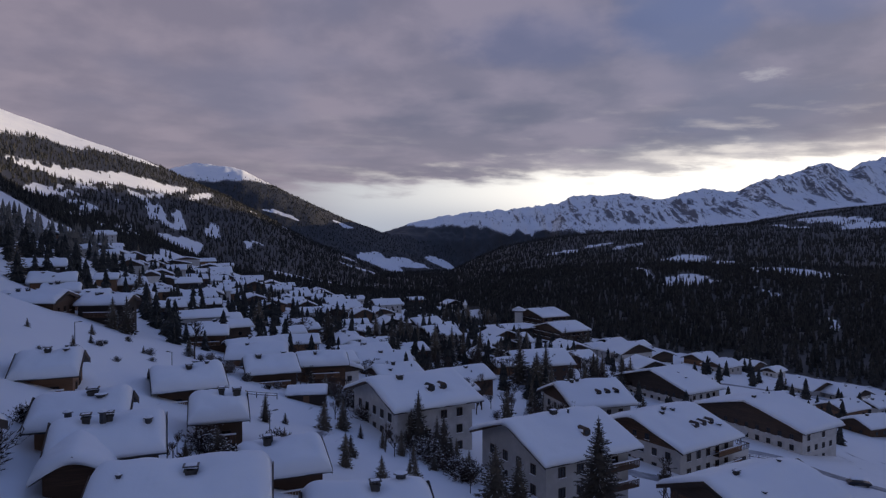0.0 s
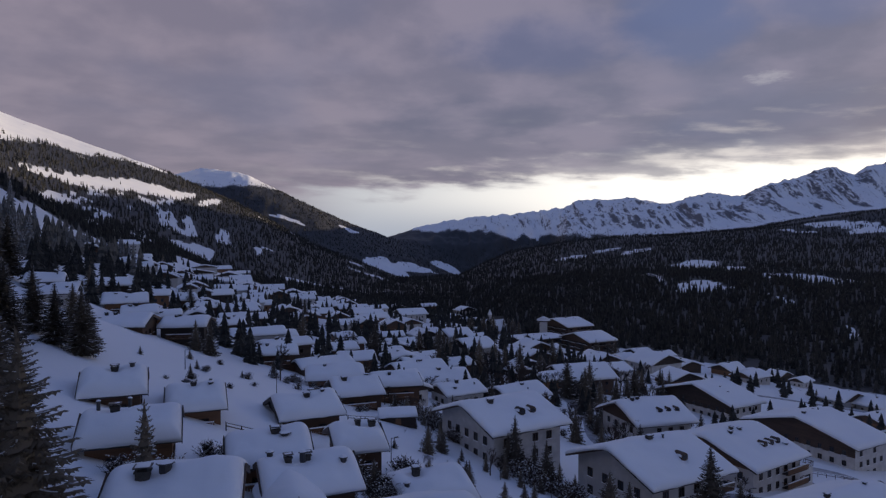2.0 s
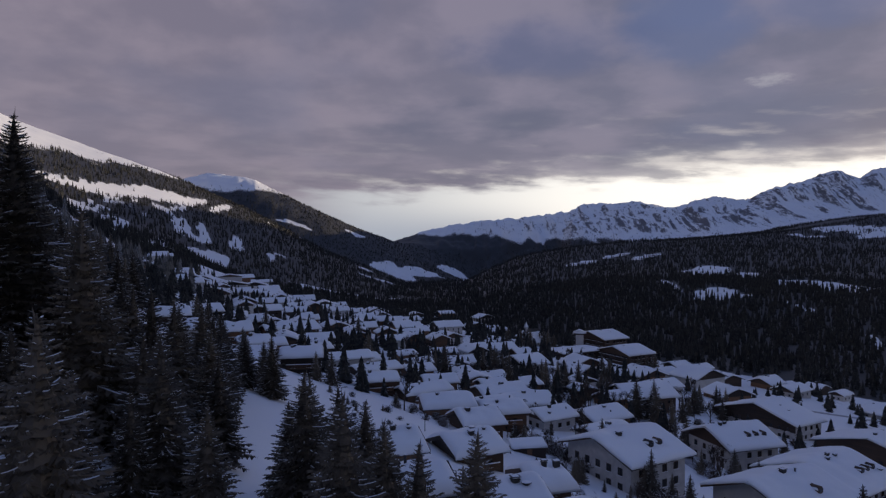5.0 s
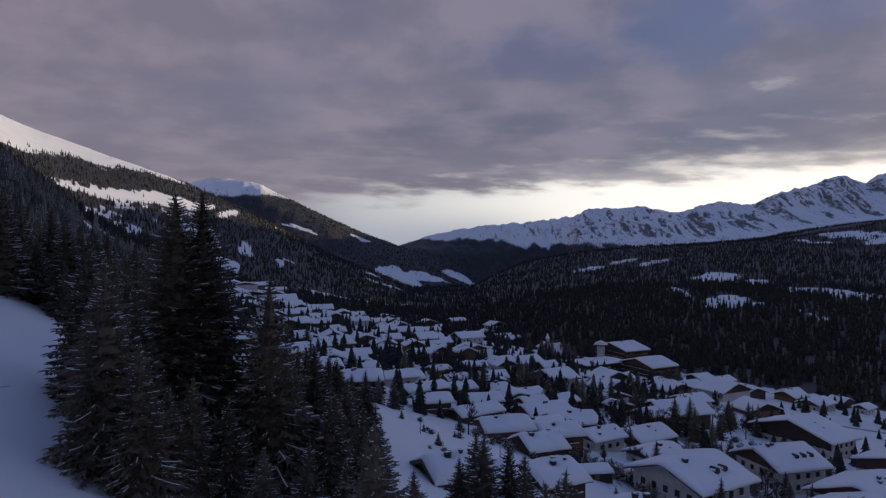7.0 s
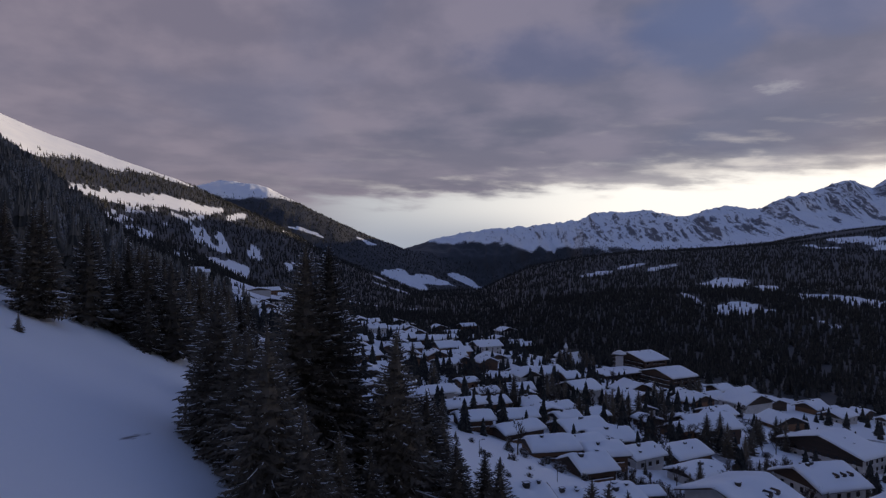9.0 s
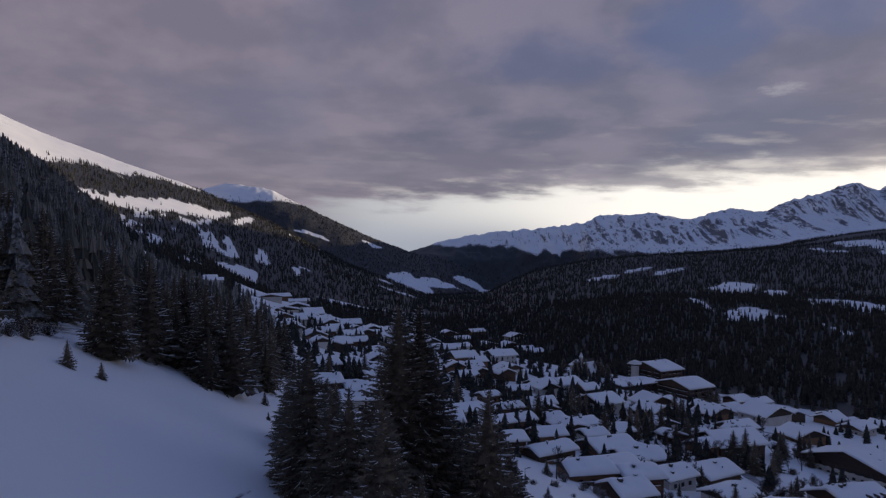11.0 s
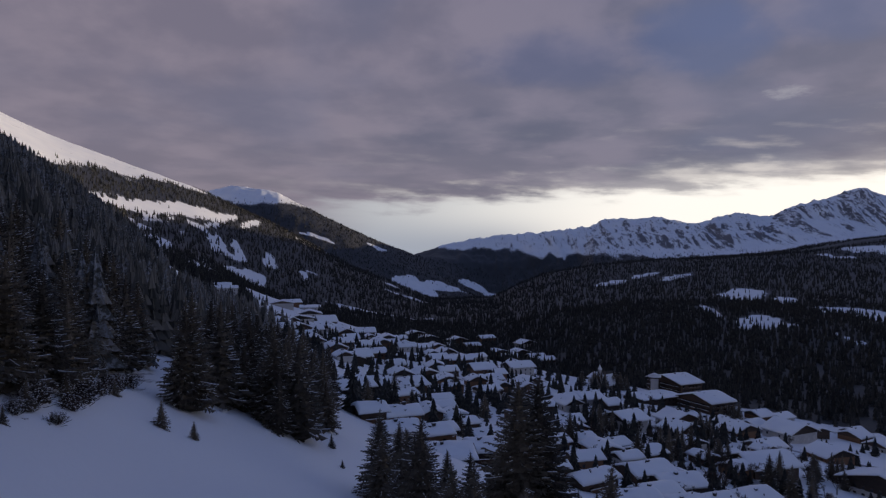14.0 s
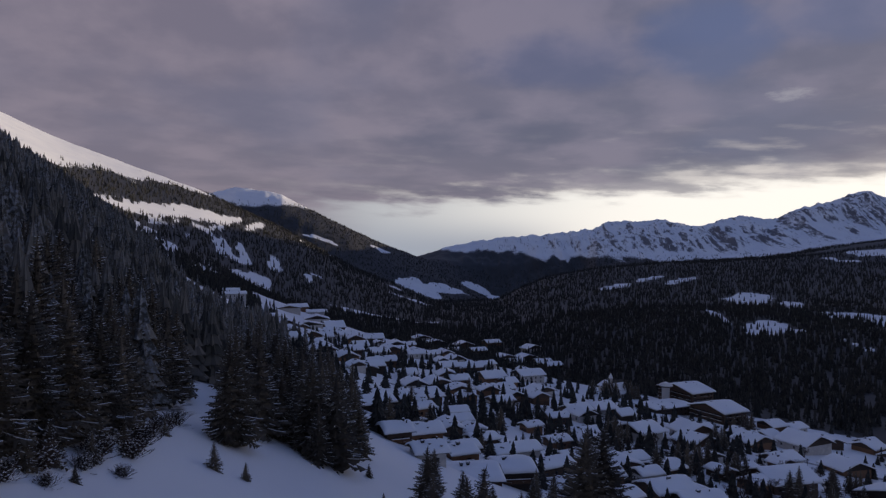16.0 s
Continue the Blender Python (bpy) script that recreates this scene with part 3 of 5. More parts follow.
VENTS = [vent_mesh(0.16, 0.55, 0.10), vent_mesh(0.28, 0.32, 0.16), vent_mesh(0.42, 0.24, 0.05)]


def chalet(x, y, eave, heading, l, w, rise, style, chimneys=0, dormers=0, balcony_on=False, deep=None, boarded=True):
    """A gabled house: ridge along its own x, length l, width w across, both with the overhang; eave is the height of its eaves."""
    seed = len(HOMES) + 1
    r = random.Random(seed * 13)
    if style == "far":
        if y > 260 and r.random() < 0.5:
            # turned so that its gable looks up the valley's floor
            heading, l, w = heading - 90, w * 1.1, l * 1.1
            rise = rise * 1.25
        grow = 1.14 if y < 260 else 1.08
        l, w, eave, rise = l * grow, w * grow, eave - 1.2, rise * 1.35
    HOMES.append((x, y, 0.5 * math.hypot(l, w)))
    near = y < 175 or style in ("hotel", "lodge")
    if style == "far" and r.random() < (0.22 if y < 260 else 0.45):
        style = "pale"
    c, s = math.cos(radians(heading)), math.sin(radians(heading))
    feet = [ground_at(x + c * u * l / 2 - s * v * w / 2, y + s * u * l / 2 + c * v * w / 2) for u in (-1, 1) for v in (-1, 1)]
    floor = min(feet) - 0.6
    home = thing("guest_house" if style == "guest" else "hotel" if style == "hotel" else "lodge" if style == "lodge" else "terrace_building" if style == "flat" else "chalet", x, y, floor, heading, *LOOKS[style], group="houses of the village")
    E = eave - floor                               # eaves over the foot of the walls
    og, oe = (1.3, 1.5) if w > 15 else (0.8, 0.9)
    lw, ww = l - 2 * og, w - 2 * oe
    side = rise * 2 * oe / w - 0.26
    top = rise - 0.26
    walls = PLASTER if style in ("guest", "lodge", "pale") else DARK_WOOD if style == "hotel" or seed % 3 == 0 else WOOD
    body = Shell().prism([(-ww / 2, 0), (ww / 2, 0), (ww / 2, E + side), (0, E + top), (-ww / 2, E + side)], -lw / 2, lw / 2)
    part("wall", body.mesh("wall", walls), home, "white plastered wall" if walls is PLASTER else "dark timber wall")
    # boarded gables
    cut = E - (0.3 if style != "lodge" else 2.6) if boarded else E + 50
    boards = DARK_WOOD if style != "guest" else WOOD
    for x0, x1 in () if not boarded else ((-lw / 2 - 0.07, -lw / 2 + 0.01), (lw / 2 - 0.01, lw / 2 + 0.07)):
        g = Shell().prism([(-ww / 2 - 0.02, cut), (ww / 2 + 0.02, cut), (ww / 2 + 0.02, E + side), (0, E + top), (-ww / 2 - 0.02, E + side)], x0, x1)
        part("gable_cladding", g.mesh("gable_cladding", boards), home, "dark vertical boarding")
    slab = Shell().prism([(-w / 2, E - 0.22), (0, E + rise - 0.22), (w / 2, E - 0.22), (w / 2, E), (0, E + rise), (-w / 2, E)], -l / 2, l / 2)
    part("roof", slab.mesh("roof", TILE), home)
    tight = near and style in ("low", "cross")     # the snow ends at the verge boards
    if near:
        lip = 0.26 if tight else 0.06
        for ys in (-1, 1):
            for xs in (-l / 2 - 0.05, l / 2 - 0.03):
                b = Shell().prism([(ys * w / 2, E - 0.34), (0, E + rise - 0.34), (0, E + rise + lip), (ys * w / 2, E + lip)][:: 1 if ys < 0 else -1], xs, xs + 0.08)
                part("bargeboard", b.mesh("bargeboard", DARK_WOOD), home)
        part("gutter", Shell().box(-l / 2, -w / 2 - 0.12, E - 0.2, l / 2, -w / 2 - 0.01, E - 0.06).mesh("gutter", METAL), home)
    thick = deep or (r.uniform(0.8, 1.05) if near and style in ("low", "cross") else r.uniform(0.6, 0.8) if near else r.uniform(0.5, 0.75))
    spots = []
    cx = r.uniform(-0.25, 0.1) * l
    for k in range(chimneys or (1 if r.random() < 0.8 else 0)):
        spots.append((cx + k * 1.7, r.uniform(-0.09, 0.02) * w, r.uniform(0.7, 1.05)))
    ports = [(cx * 0.3 + 0.08 * l + k * 2.3, -0.31 * w) for k in range(dormers)]
    hollows = [(a, b, 1.15) for a, b, _ in spots] + [(a, b - 0.4, 0.8) for a, b in ports]
    nx, ny = (34, 30) if near and y < 150 else (15, 13)
    part("snow_cover", snow_blanket(l, w, rise, thick, nx, ny, seed, hollows, -0.04 if tight else 0.3), home, "thick rounded snow", pose(0, 0, E))
    for n, (a, b, size) in enumerate(spots):
        chimney(home, a, b, E + rise * (1 - abs(b) * 2 / w) + 0.55 * thick - 0.12, size, seed * 10 + n)
    for n, (a, b) in enumerate(ports):
        dormer(home, a, b, E + rise * (1 - abs(b) * 2 / w) + 0.45 + 0.3 * thick, seed * 10 + 5 + n)
    # vent pipes and small roof lights that show through the snow
    for n in range(r.choice((0, 1, 2, 2, 3)) if style != "flat" else 5):
        u, v = r.uniform(-0.38, 0.38) * l, r.uniform(-0.36, 0.1) * w
        part("roof_vent", VENTS[r.randint(0, 2)], home, at=pose(u, v, E + rise * (1 - abs(v) * 2 / w) + thick * 0.85, 0, 0, r.uniform(0, 90)))
    # windows, storey by storey
    kind = "tall" if style in ("guest", "lodge") else "wide" if style == "hotel" else "small"
    storeys = max(1, int((E - 0.4) / 2.75))
    gap = 3.0 if near else 3.6
    for st in range(min(storeys, 4)):
        zs = E - 2.35 - 2.75 * st
        if zs < 0.4:
            break
        n = max(2, int((ww - 1.5) / gap))
        for k in range(n):
            yk = (k - (n - 1) / 2) * (ww - 2.4) / n
            window(kind, home, pose(-lw / 2 - (0.075 if zs + 1.6 > cut else 0.005), yk, zs, 0, 0, -90), near)
            if near and x < 0:
                window(kind, home, pose(lw / 2 + (0.075 if zs + 1.6 > cut else 0.005), yk, zs, 0, 0, 90), near)
        n = max(2, int((lw - 1.2) / gap))
        for k in range(n):
            if r.random() < 0.9:
                window(kind, home, pose((k - (n - 1) / 2) * (lw - 2.0) / n, -ww / 2 - 0.005, zs, 0, 0, 0), near)
    if style == "guest":
        for yk in (-3.0, 0.0, 3.0):
            if rise > 3.9:
                window("small", home, pose(-lw / 2 - 0.075, yk, E + 0.25, 0, 0, -90), True)
    if balcony_on:
        for st in range(2):
            balcony(home, lw * 0.1, lw / 2 + 0.8, -ww / 2, E - 2.75 * (st + 1) + 0.1)
    if style in ("low", "far") and near:
        balcony(home, -lw * 0.36, lw * 0.36, -ww / 2, max(0.5, E - 2.6), 0.9)
    if style == "hotel":
        for st in range(min(4, storeys)):
            zb = E - 2.75 * (st + 1) + 0.1
            for yk in np.linspace(-ww / 2 + 3, ww / 2 - 3, 5):
                b = part("balcony", Shell().box(-lw / 2 - 1.4, yk - 2.4, zb - 0.15, -lw / 2, yk + 2.4, zb).box(-lw / 2 - 1.4, yk - 2.4, zb, -lw / 2 - 1.3, yk + 2.4, zb + 1.0).mesh("balcony", DARK_WOOD), home)
                part("snow_strip", Shell().box(-lw / 2 - 1.46, yk - 2.4, zb + 1.0, -lw / 2 - 1.24, yk + 2.4, zb + 1.14).mesh("snow_strip", SNOW), b)
    if style == "cross":
        # the gable that comes forward over the entrance
        fw, fl = w * 0.62, w * 0.5
        g = Shell().prism([(-fw / 2 + 0.7, 0), (fw / 2 - 0.7, 0), (fw / 2 - 0.7, E - 0.4), (0, E + rise * 0.62), (-fw / 2 + 0.7, E - 0.4)], 0, fl)
        wing = part("front_wing", g.mesh("front_wing", WOOD), home, at=pose(-l * 0.22, -w / 2 + fl * 0.55, 0, 0, 0, -90))
        sl = Shell().prism([(-fw / 2, E - 0.62), (0, E + rise * 0.72 - 0.3), (fw / 2, E - 0.62), (fw / 2, E - 0.4), (0, E + rise * 0.72 - 0.08), (-fw / 2, E - 0.4)], -fl * 0.4, fl + 0.9)
        part("wing_roof", sl.mesh("wing_roof", TILE), wing)
        part("wing_snow", snow_blanket(fl * 1.4 + 0.9, fw, rise * 0.72 + 0.3, thick, 24, 24, seed + 3), wing, "thick rounded snow", pose(fl * 0.3 + 0.45, 0, E - 0.42))
    return home


def side_terrace(home):
    """A raised terrace with a balustrade beside a guest house."""
    t = part("terrace", Shell().box(8.0, -9.5, -1.5, 15.0, 0.5, 4.2).mesh("terrace", PLASTER), home, "white terrace block beside the house")
    part("snow_cover", snow_blanket(6.6, 9.6, 0.05, 0.4, 9, 11, 77), t, "snow on the terrace floor", pose(11.5, -4.5, 4.2))
    rail = Shell().box(8.0, -9.6, 5.15, 15.1, -9.48, 5.27).box(15.0, -9.6, 5.15, 15.12, 0.5, 5.27)
    for k in range(15):
        rail.box(8.0 + 0.5 * k, -9.57, 4.2, 8.07 + 0.5 * k, -9.5, 5.15)
    for k in range(20):
        rail.box(15.03, -9.5 + 0.5 * k, 4.2, 15.1, -9.43 + 0.5 * k, 5.15)
    part("balustrade", rail.mesh("balustrade", DARK_WOOD), t, "dark wooden balustrade")
    for k in range(2):
        window("wide", t, pose(10.0 + 3.0 * k, -9.505, 1.4))
    return home


# ---------------------------------------------------------------- trees


def spruce_crown(h, radius, whorls, per, seed, bits, snow, core=12):
    """Drooping fronds in whorls round the stem; returns (needles, snow) as vertex and face lists."""
    r = random.Random(seed)
    V, F, SV, SF = [], [], [], []

    def tri(a, b, c):
        o = len(V)
        V.extend((a, b, c))
        F.append((o, o + 1, o + 2))

    lean = r.uniform(-0.02, 0.02)
    for k in range(whorls):
        t = (k + r.uniform(-0.3, 0.3)) / whorls
        t = min(max(t, 0.0), 0.985)
        z = h * (0.06 + 0.93 * t)
        reach = radius * (1 - t) ** 0.82 * r.uniform(0.78, 1.12) + 0.10
        n = max(4, int(per * (0.55 + 0.6 * (1 - t))))
        a0 = r.uniform(0, 6.28)
        for j in range(n):
            a = a0 + 6.283 * j / n + r.uniform(-0.22, 0.22)
            L = reach * r.uniform(0.68, 1.12)
            if r.random() < 0.06:
                L *= 0.5
            ca, sa = math.cos(a), math.sin(a)
            droop = r.uniform(0.18, 0.5) * (1 - 0.75 * t)
            rise0 = 0.25 * t
            wide = 0.24 * L + 0.12
            pts = []
            for i in range(bits + 1):
                u = i / bits
                pts.append((u * L, z + L * (rise0 * u - droop * u * u * 1.0 + 0.16 * u**4)))
            for i in range(bits):
                (d0, z0), (d1, z1) = pts[i], pts[i + 1]
                u = (i + 0.5) / bits
                side = wide * (1 - 0.75 * u) * r.uniform(0.7, 1.25) if i else wide * 0.6
                m = (d0 + d1) / 2
                for sgn in (-1, 1):
                    tip = m + L * 0.16 * r.uniform(0.5, 1.4)
                    zt = (z0 + z1) / 2 - side * r.uniform(0.25, 0.75)
                    tri((d0 * ca, d0 * sa, z0), (d1 * ca, d1 * sa, z1), (tip * ca - sgn * side * sa, tip * sa + sgn * side * ca, zt))
                # hanging spray below the branch
                hang = (0.10 + 0.16 * L) * r.uniform(0.5, 1.2) * (1 - 0.4 * u)
                off = r.uniform(-0.3, 0.3) * side
                tri((d0 * ca, d0 * sa, z0), (d1 * ca, d1 * sa, z1), (m * ca - off * sa, m * sa + off * ca, min(z0, z1) - hang))
            tri((pts[-1][0] * ca, pts[-1][0] * sa, pts[-1][1]), (pts[-2][0] * ca - 0.05 * sa, pts[-2][0] * sa + 0.05 * ca, pts[-2][1]), ((L * 1.12) * ca, (L * 1.12) * sa, pts[-1][1] - 0.05 * L))
            if r.random() < snow:
                # a ridge of snow along the outer half of the bough, and a few short ones on its twigs
                first = r.randint(max(1, int(bits * 0.4)), max(1, int(bits * 0.8)))
                fat = r.uniform(0.022, 0.052) + 0.008 * L
                for i in range(first, bits):
                    if r.random() < 0.3:
                        continue
                    (d0, z0), (d1, z1) = pts[i], pts[i + 1]
                    s0, s1 = fat * (1.15 - 0.7 * (i / bits)), fat * (1.15 - 0.7 * ((i + 1) / bits))
                    o = len(SV)
                    SV.extend(((d0 * ca + s0 * sa, d0 * sa - s0 * ca, z0), (d0 * ca, d0 * sa, z0 + 0.02 + s0), (d0 * ca - s0 * sa, d0 * sa + s0 * ca, z0),
                               (d1 * ca + s1 * sa, d1 * sa - s1 * ca, z1), (d1 * ca, d1 * sa, z1 + 0.02 + s1), (d1 * ca - s1 * sa, d1 * sa + s1 * ca, z1)))
                    SF.extend(((o, o + 3, o + 4, o + 1), (o + 1, o + 4, o + 5, o + 2)))
                    if r.random() < 0.45:
                        sgn = r.choice((-1, 1))
                        side = wide * (1 - 0.75 * i / bits) * r.uniform(0.5, 0.9)
                        e0, e1 = (d0 * ca, d0 * sa, z0 + 0.02), ((d0 + 0.14 * L) * ca - sgn * side * sa, (d0 + 0.14 * L) * sa + sgn * side * ca, z0 - 0.4 * side)
                        o = len(SV)
                        SV.extend(((e0[0] - 0.6 * s0 * ca, e0[1] - 0.6 * s0 * sa, e0[2]), (e0[0] + 0.6 * s0 * ca, e0[1] + 0.6 * s0 * sa, e0[2]), e1, (e0[0], e0[1], e0[2] + 0.8 * s0)))
                        SF.extend(((o, o + 2, o + 3), (o + 2, o + 1, o + 3)))
    # the shaded inner mass of twigs
    for t in range(core):
        lo, hi = h * (0.05 + 0.9 * t / core), h * min(0.99, 0.05 + 0.9 * (t + 1.7) / core)
        rad = 0.60 * radius * (1 - t / core) ** 0.85
        n = 11
        ring = [(rad * r.uniform(0.6, 1.15) * math.cos(6.283 * k / n), rad * r.uniform(0.6, 1.15) * math.sin(6.283 * k / n), lo - rad * r.uniform(0.0, 0.35)) for k in range(n)]
        for k in range(n):
            tri(ring[k], ring[(k + 1) % n], (0, 0, hi))
    for k in range(5):
        a = k * 1.256
        tri((0.08 * math.cos(a), 0.08 * math.sin(a), h * 0.94), (0.08 * math.cos(a + 1.2), 0.08 * math.sin(a + 1.2), h * 0.94), (lean * h, 0, h * 1.01))
    return V, F, SV, SF


def tree_prototype(name, h, radius, whorls, per, seed, bits, snow, label):
    base = thing(name, 0, 0, -400 - 30 * seed, 0, label, "tree", "spruces")
    stem = Shell().tube(0, 0, -0.8, h * 0.5, 0.018 * h + 0.05, 0.009 * h + 0.03, 8).tube(0, 0, h * 0.5, h * 0.97, 0.009 * h + 0.03, 0.015, 6)
    part("trunk", stem.mesh("trunk", BARK), base)
    V, F, SV, SF = spruce_crown(h, radius, whorls, per, seed, bits, snow)
    crown = part("crown", mesh_of("crown", V, F, NEEDLES), base, "dark green drooping boughs")
    if SF:
        tagged(part("snow", mesh_of("snow", SV, SF, SNOW, soft=True), crown, "snow lying on the boughs"), kind="stuff")
    return base, h


BIG = [tree_prototype("spruce", 24.0, 4.9, 84, 15, 1, 8, 0.38, "tall dark spruce with a little snow on its boughs"),
       tree_prototype("spruce", 15.0, 3.5, 52, 12, 2, 6, 0.34, "dark spruce with snow caught on its drooping boughs"),
       tree_prototype("spruce", 13.0, 2.9, 46, 12, 3, 6, 0.40, "slender dark spruce with snow caught on its boughs")]
MID = [tree_prototype("spruce", 12.0, 3.2, 28, 10, 4, 3, 0.34, "dark spruce standing in the snow"),
       tree_prototype("spruce", 9.0, 2.8, 24, 10, 5, 3, 0.36, "small dark spruce standing in the snow"),
       tree_prototype("spruce", 14.0, 3.1, 30, 10, 6, 3, 0.28, "narrow dark spruce standing in the snow")]
BUSHY = [tree_prototype("snowy_spruce", 5.0, 1.7, 18, 9, 7, 4, 0.75, "young spruce heavily dusted with snow")]
USED = set()


def tree(kinds, x, y, h, turn=None, spread=1.0, sink=0.15):
    proto, ph = kinds[int(abs(x * 7.1 + y * 3.3)) % len(kinds)]
    k = h / ph
    m = pose(x, y, ground_at(x, y) - sink, 0, 0, (x * 37 + y * 91) % 360 if turn is None else turn) @ Matrix.Diagonal((k * spread, k * spread, k, 1))
    if proto.name not in USED:
        USED.add(proto.name)
        proto.matrix_world = m
        proto["home"] = 1
        return proto
    ob = copy_thing(proto, Matrix.Identity(4))
    ob.matrix_world = m
    return ob


def bare_tree_mesh(h, seed):
    """A leafless broad tree: a forking stem with fine upright twigs."""
    r = random.Random(seed)
    V, F, TV, TF = [], [], [], []

    def limb(p, q, a, b, verts, faces, n=4):
        d = (q - p).normalized()
        e = d.orthogonal().normalized()
        f = d.cross(e)
        o = len(verts)
        for c, rad in ((p, a), (q, b)):
            for k in range(n):
                verts.append(tuple(c + rad * (math.cos(6.283 * k / n) * e + math.sin(6.283 * k / n) * f)))
        if b < 0.006:
            del verts[-n:]
            verts.append(tuple(q))
            faces.extend([[o + k, o + (k + 1) % n, o + n] for k in range(n)])
            return
        faces.extend([[o + k, o + (k + 1) % n, o + (k + 1) % n + n, o + k + n] for k in range(n)])

    def grow(p, d, length, rad, level):
        q = p + d * length
        if level < 3:
            limb(p, q, rad, rad * 0.62, V, F, 6 if level == 0 else 4)
        else:
            limb(p, q, max(rad, 0.030), rad * 0.4 if level < 4 else 0.0, TV, TF, 3)
        if level == 5:
            return
        for _ in range(4 if level < 3 else 3):
            e = (d + Vector((r.uniform(-1, 1), r.uniform(-1, 1), r.uniform(-0.15, 0.7))) * (0.62 if level else 0.8)).normalized()
            s = r.uniform(0.45, 1.0)
            grow(p + d * length * s, e, length * r.uniform(0.5, 0.72), rad * 0.5, level + 1)

    grow(Vector((0, 0, -0.3)), Vector((0, 0, 1)), h * 0.42, 0.022 * h, 0)
    return mesh_of("limbs", V, F, BARK), mesh_of("twigs", TV, TF, LARCH)


def bare_prototype(h, seed):
    base = thing("bare_tree", 0, 0, -900 - 30 * seed, 0, "leafless brown broad tree among the houses", "tree", "bare trees")
    a, b = bare_tree_mesh(h, seed)
    part("trunk", a, base)
    tagged(part("twig_crown", b, base, "fine brown twigs"), kind="stuff")
    return base, h


BARE = [bare_prototype(9.0, 11), bare_prototype(7.0, 12)]


def stuff_trees(name, label, xs, ys, zs, hs, tiers, spokes, seed, needles=None, girth=1.0):
    """A whole wood as one mesh: each tree a stack of ragged skirts."""
    g = np.random.default_rng(seed)
    n = len(xs)
    per = []
    for t in range(tiers):
        lo, hi = 0.04 + 0.78 * t / tiers, min(1.0, 0.04 + 0.78 * t / tiers + 1.25 / tiers)
        ring_r = 0.19 * girth * (1 - 0.86 * t / tiers)
        ang = np.arange(spokes * 2) * np.pi / spokes + g.uniform(0, 6.28, (n, 1))
        ragged = np.where(np.arange(spokes * 2) % 2 == 0, 1.0, 0.58) * g.uniform(0.75, 1.25, (n, spokes * 2))
        rr = hs[:, None] * ring_r * ragged
        ring = np.stack([xs[:, None] + rr * np.cos(ang), ys[:, None] + rr * np.sin(ang), zs[:, None] + hs[:, None] * (lo - 0.03 * ragged)], -1)
        tip = np.stack([xs, ys, zs + hs * hi], -1)[:, None]
        per.append(np.concatenate([ring, tip], 1))
    block = np.concatenate(per, 1)
    m = block.shape[1]
    pat = []
    q = spokes * 2 + 1
    for t in range(tiers):
        pat += [(t * q + k, t * q + (k + 1) % (spokes * 2), t * q + spokes * 2) for k in range(spokes * 2)]
    faces = (np.array(pat)[None] + (np.arange(n) * m)[:, None, None]).reshape(-1, 3)
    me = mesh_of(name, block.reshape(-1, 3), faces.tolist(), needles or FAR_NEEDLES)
    return tagged(new(name, me), label, "forest", kind="stuff")


def wood_scatter(n, seed, box, density, far0, far1):
    """Random places in a box of the plan that are wooded and between two distances from the start."""
    g = np.random.default_rng(seed)
    x, y = g.uniform(box[0], box[1], n), g.uniform(box[2], box[3], n)
    r = np.hypot(x, y)
    z = land(x, y)
    u = x / np.maximum(y, 1)
    keep = (r > far0) & (r < far1) & (g.uniform(0, 1, n) < density * wood_cover(x, y, z)) & (x > -104 - 0.76 * (y + 26)) & (x < 70 + 0.80 * (y + 26))
    return x[keep], y[keep], z[keep]

# ---------------------------------------------------------------- the village
chalet(16.0, 98.5, 4.9, 29, 17.0, 18.6, 3.5, "guest", chimneys=1, dormers=1, balcony_on=True, boarded=False)
chalet(-5.4, 116.1, 7.2, 31, 16.5, 19.6, 3.3, "guest", chimneys=1, dormers=2, boarded=False)
side_terrace(chalet(44.3, 136.9, -5.0, 34, 19.0, 24.0, 4.2, "guest", chimneys=3, dormers=3, balcony_on=True))
chalet(34.0, 161.6, -4.5, 17, 16.8, 19.0, 3.8, "guest", chimneys=2, dormers=3)
chalet(77.6, 235.1, -17.0, 30, 17.2, 34.0, 5.0, "lodge")
chalet(86.6, 183.0, -14.2, 30, 17.0, 34.0, 4.6, "lodge", chimneys=1)
chalet(44.0, 96.0, -2.2, 28, 20.0, 17.0, 3.2, "low", chimneys=1)
chalet(-26.4, 79.7, 13.9, 19, 6.6, 9.6, 1.8, "low", chimneys=2)
chalet(-27.6, 56.1, 17.6, 22, 8.8, 8.8, 1.8, "cross", chimneys=2)
chalet(-17.1, 71.2, 10.9, 22, 8.8, 9.8, 1.8, "low", chimneys=1)
chalet(-18.0, 47.0, 16.3, 14, 12.0, 11.0, 2.0, "low", chimneys=1)
chalet(-6.0, 53.0, 12.8, 14, 10.0, 10.0, 2.0, "low")
chalet(-46.9, 81.2, 18.5, 21, 7.3, 10.0, 1.9, "low", chimneys=1)
chalet(-43.3, 56.0, 22.0, 20, 8.5, 8.8, 1.7, "low", chimneys=1)
chalet(-33.4, 41.3, 21.7, 13, 9.0, 9.0, 1.7, "low", chimneys=1)
chalet(-36.2, 95.9, 13.8, 26, 9.8, 11.0, 2.0, "low", chimneys=1)
chalet(-33.4, 131.0, 8.6, 22, 10.2, 10.5, 2.2, "low", chimneys=1)
chalet(-46.1, 166.2, 8.4, 33, 12.7, 7.6, 1.2, "far")
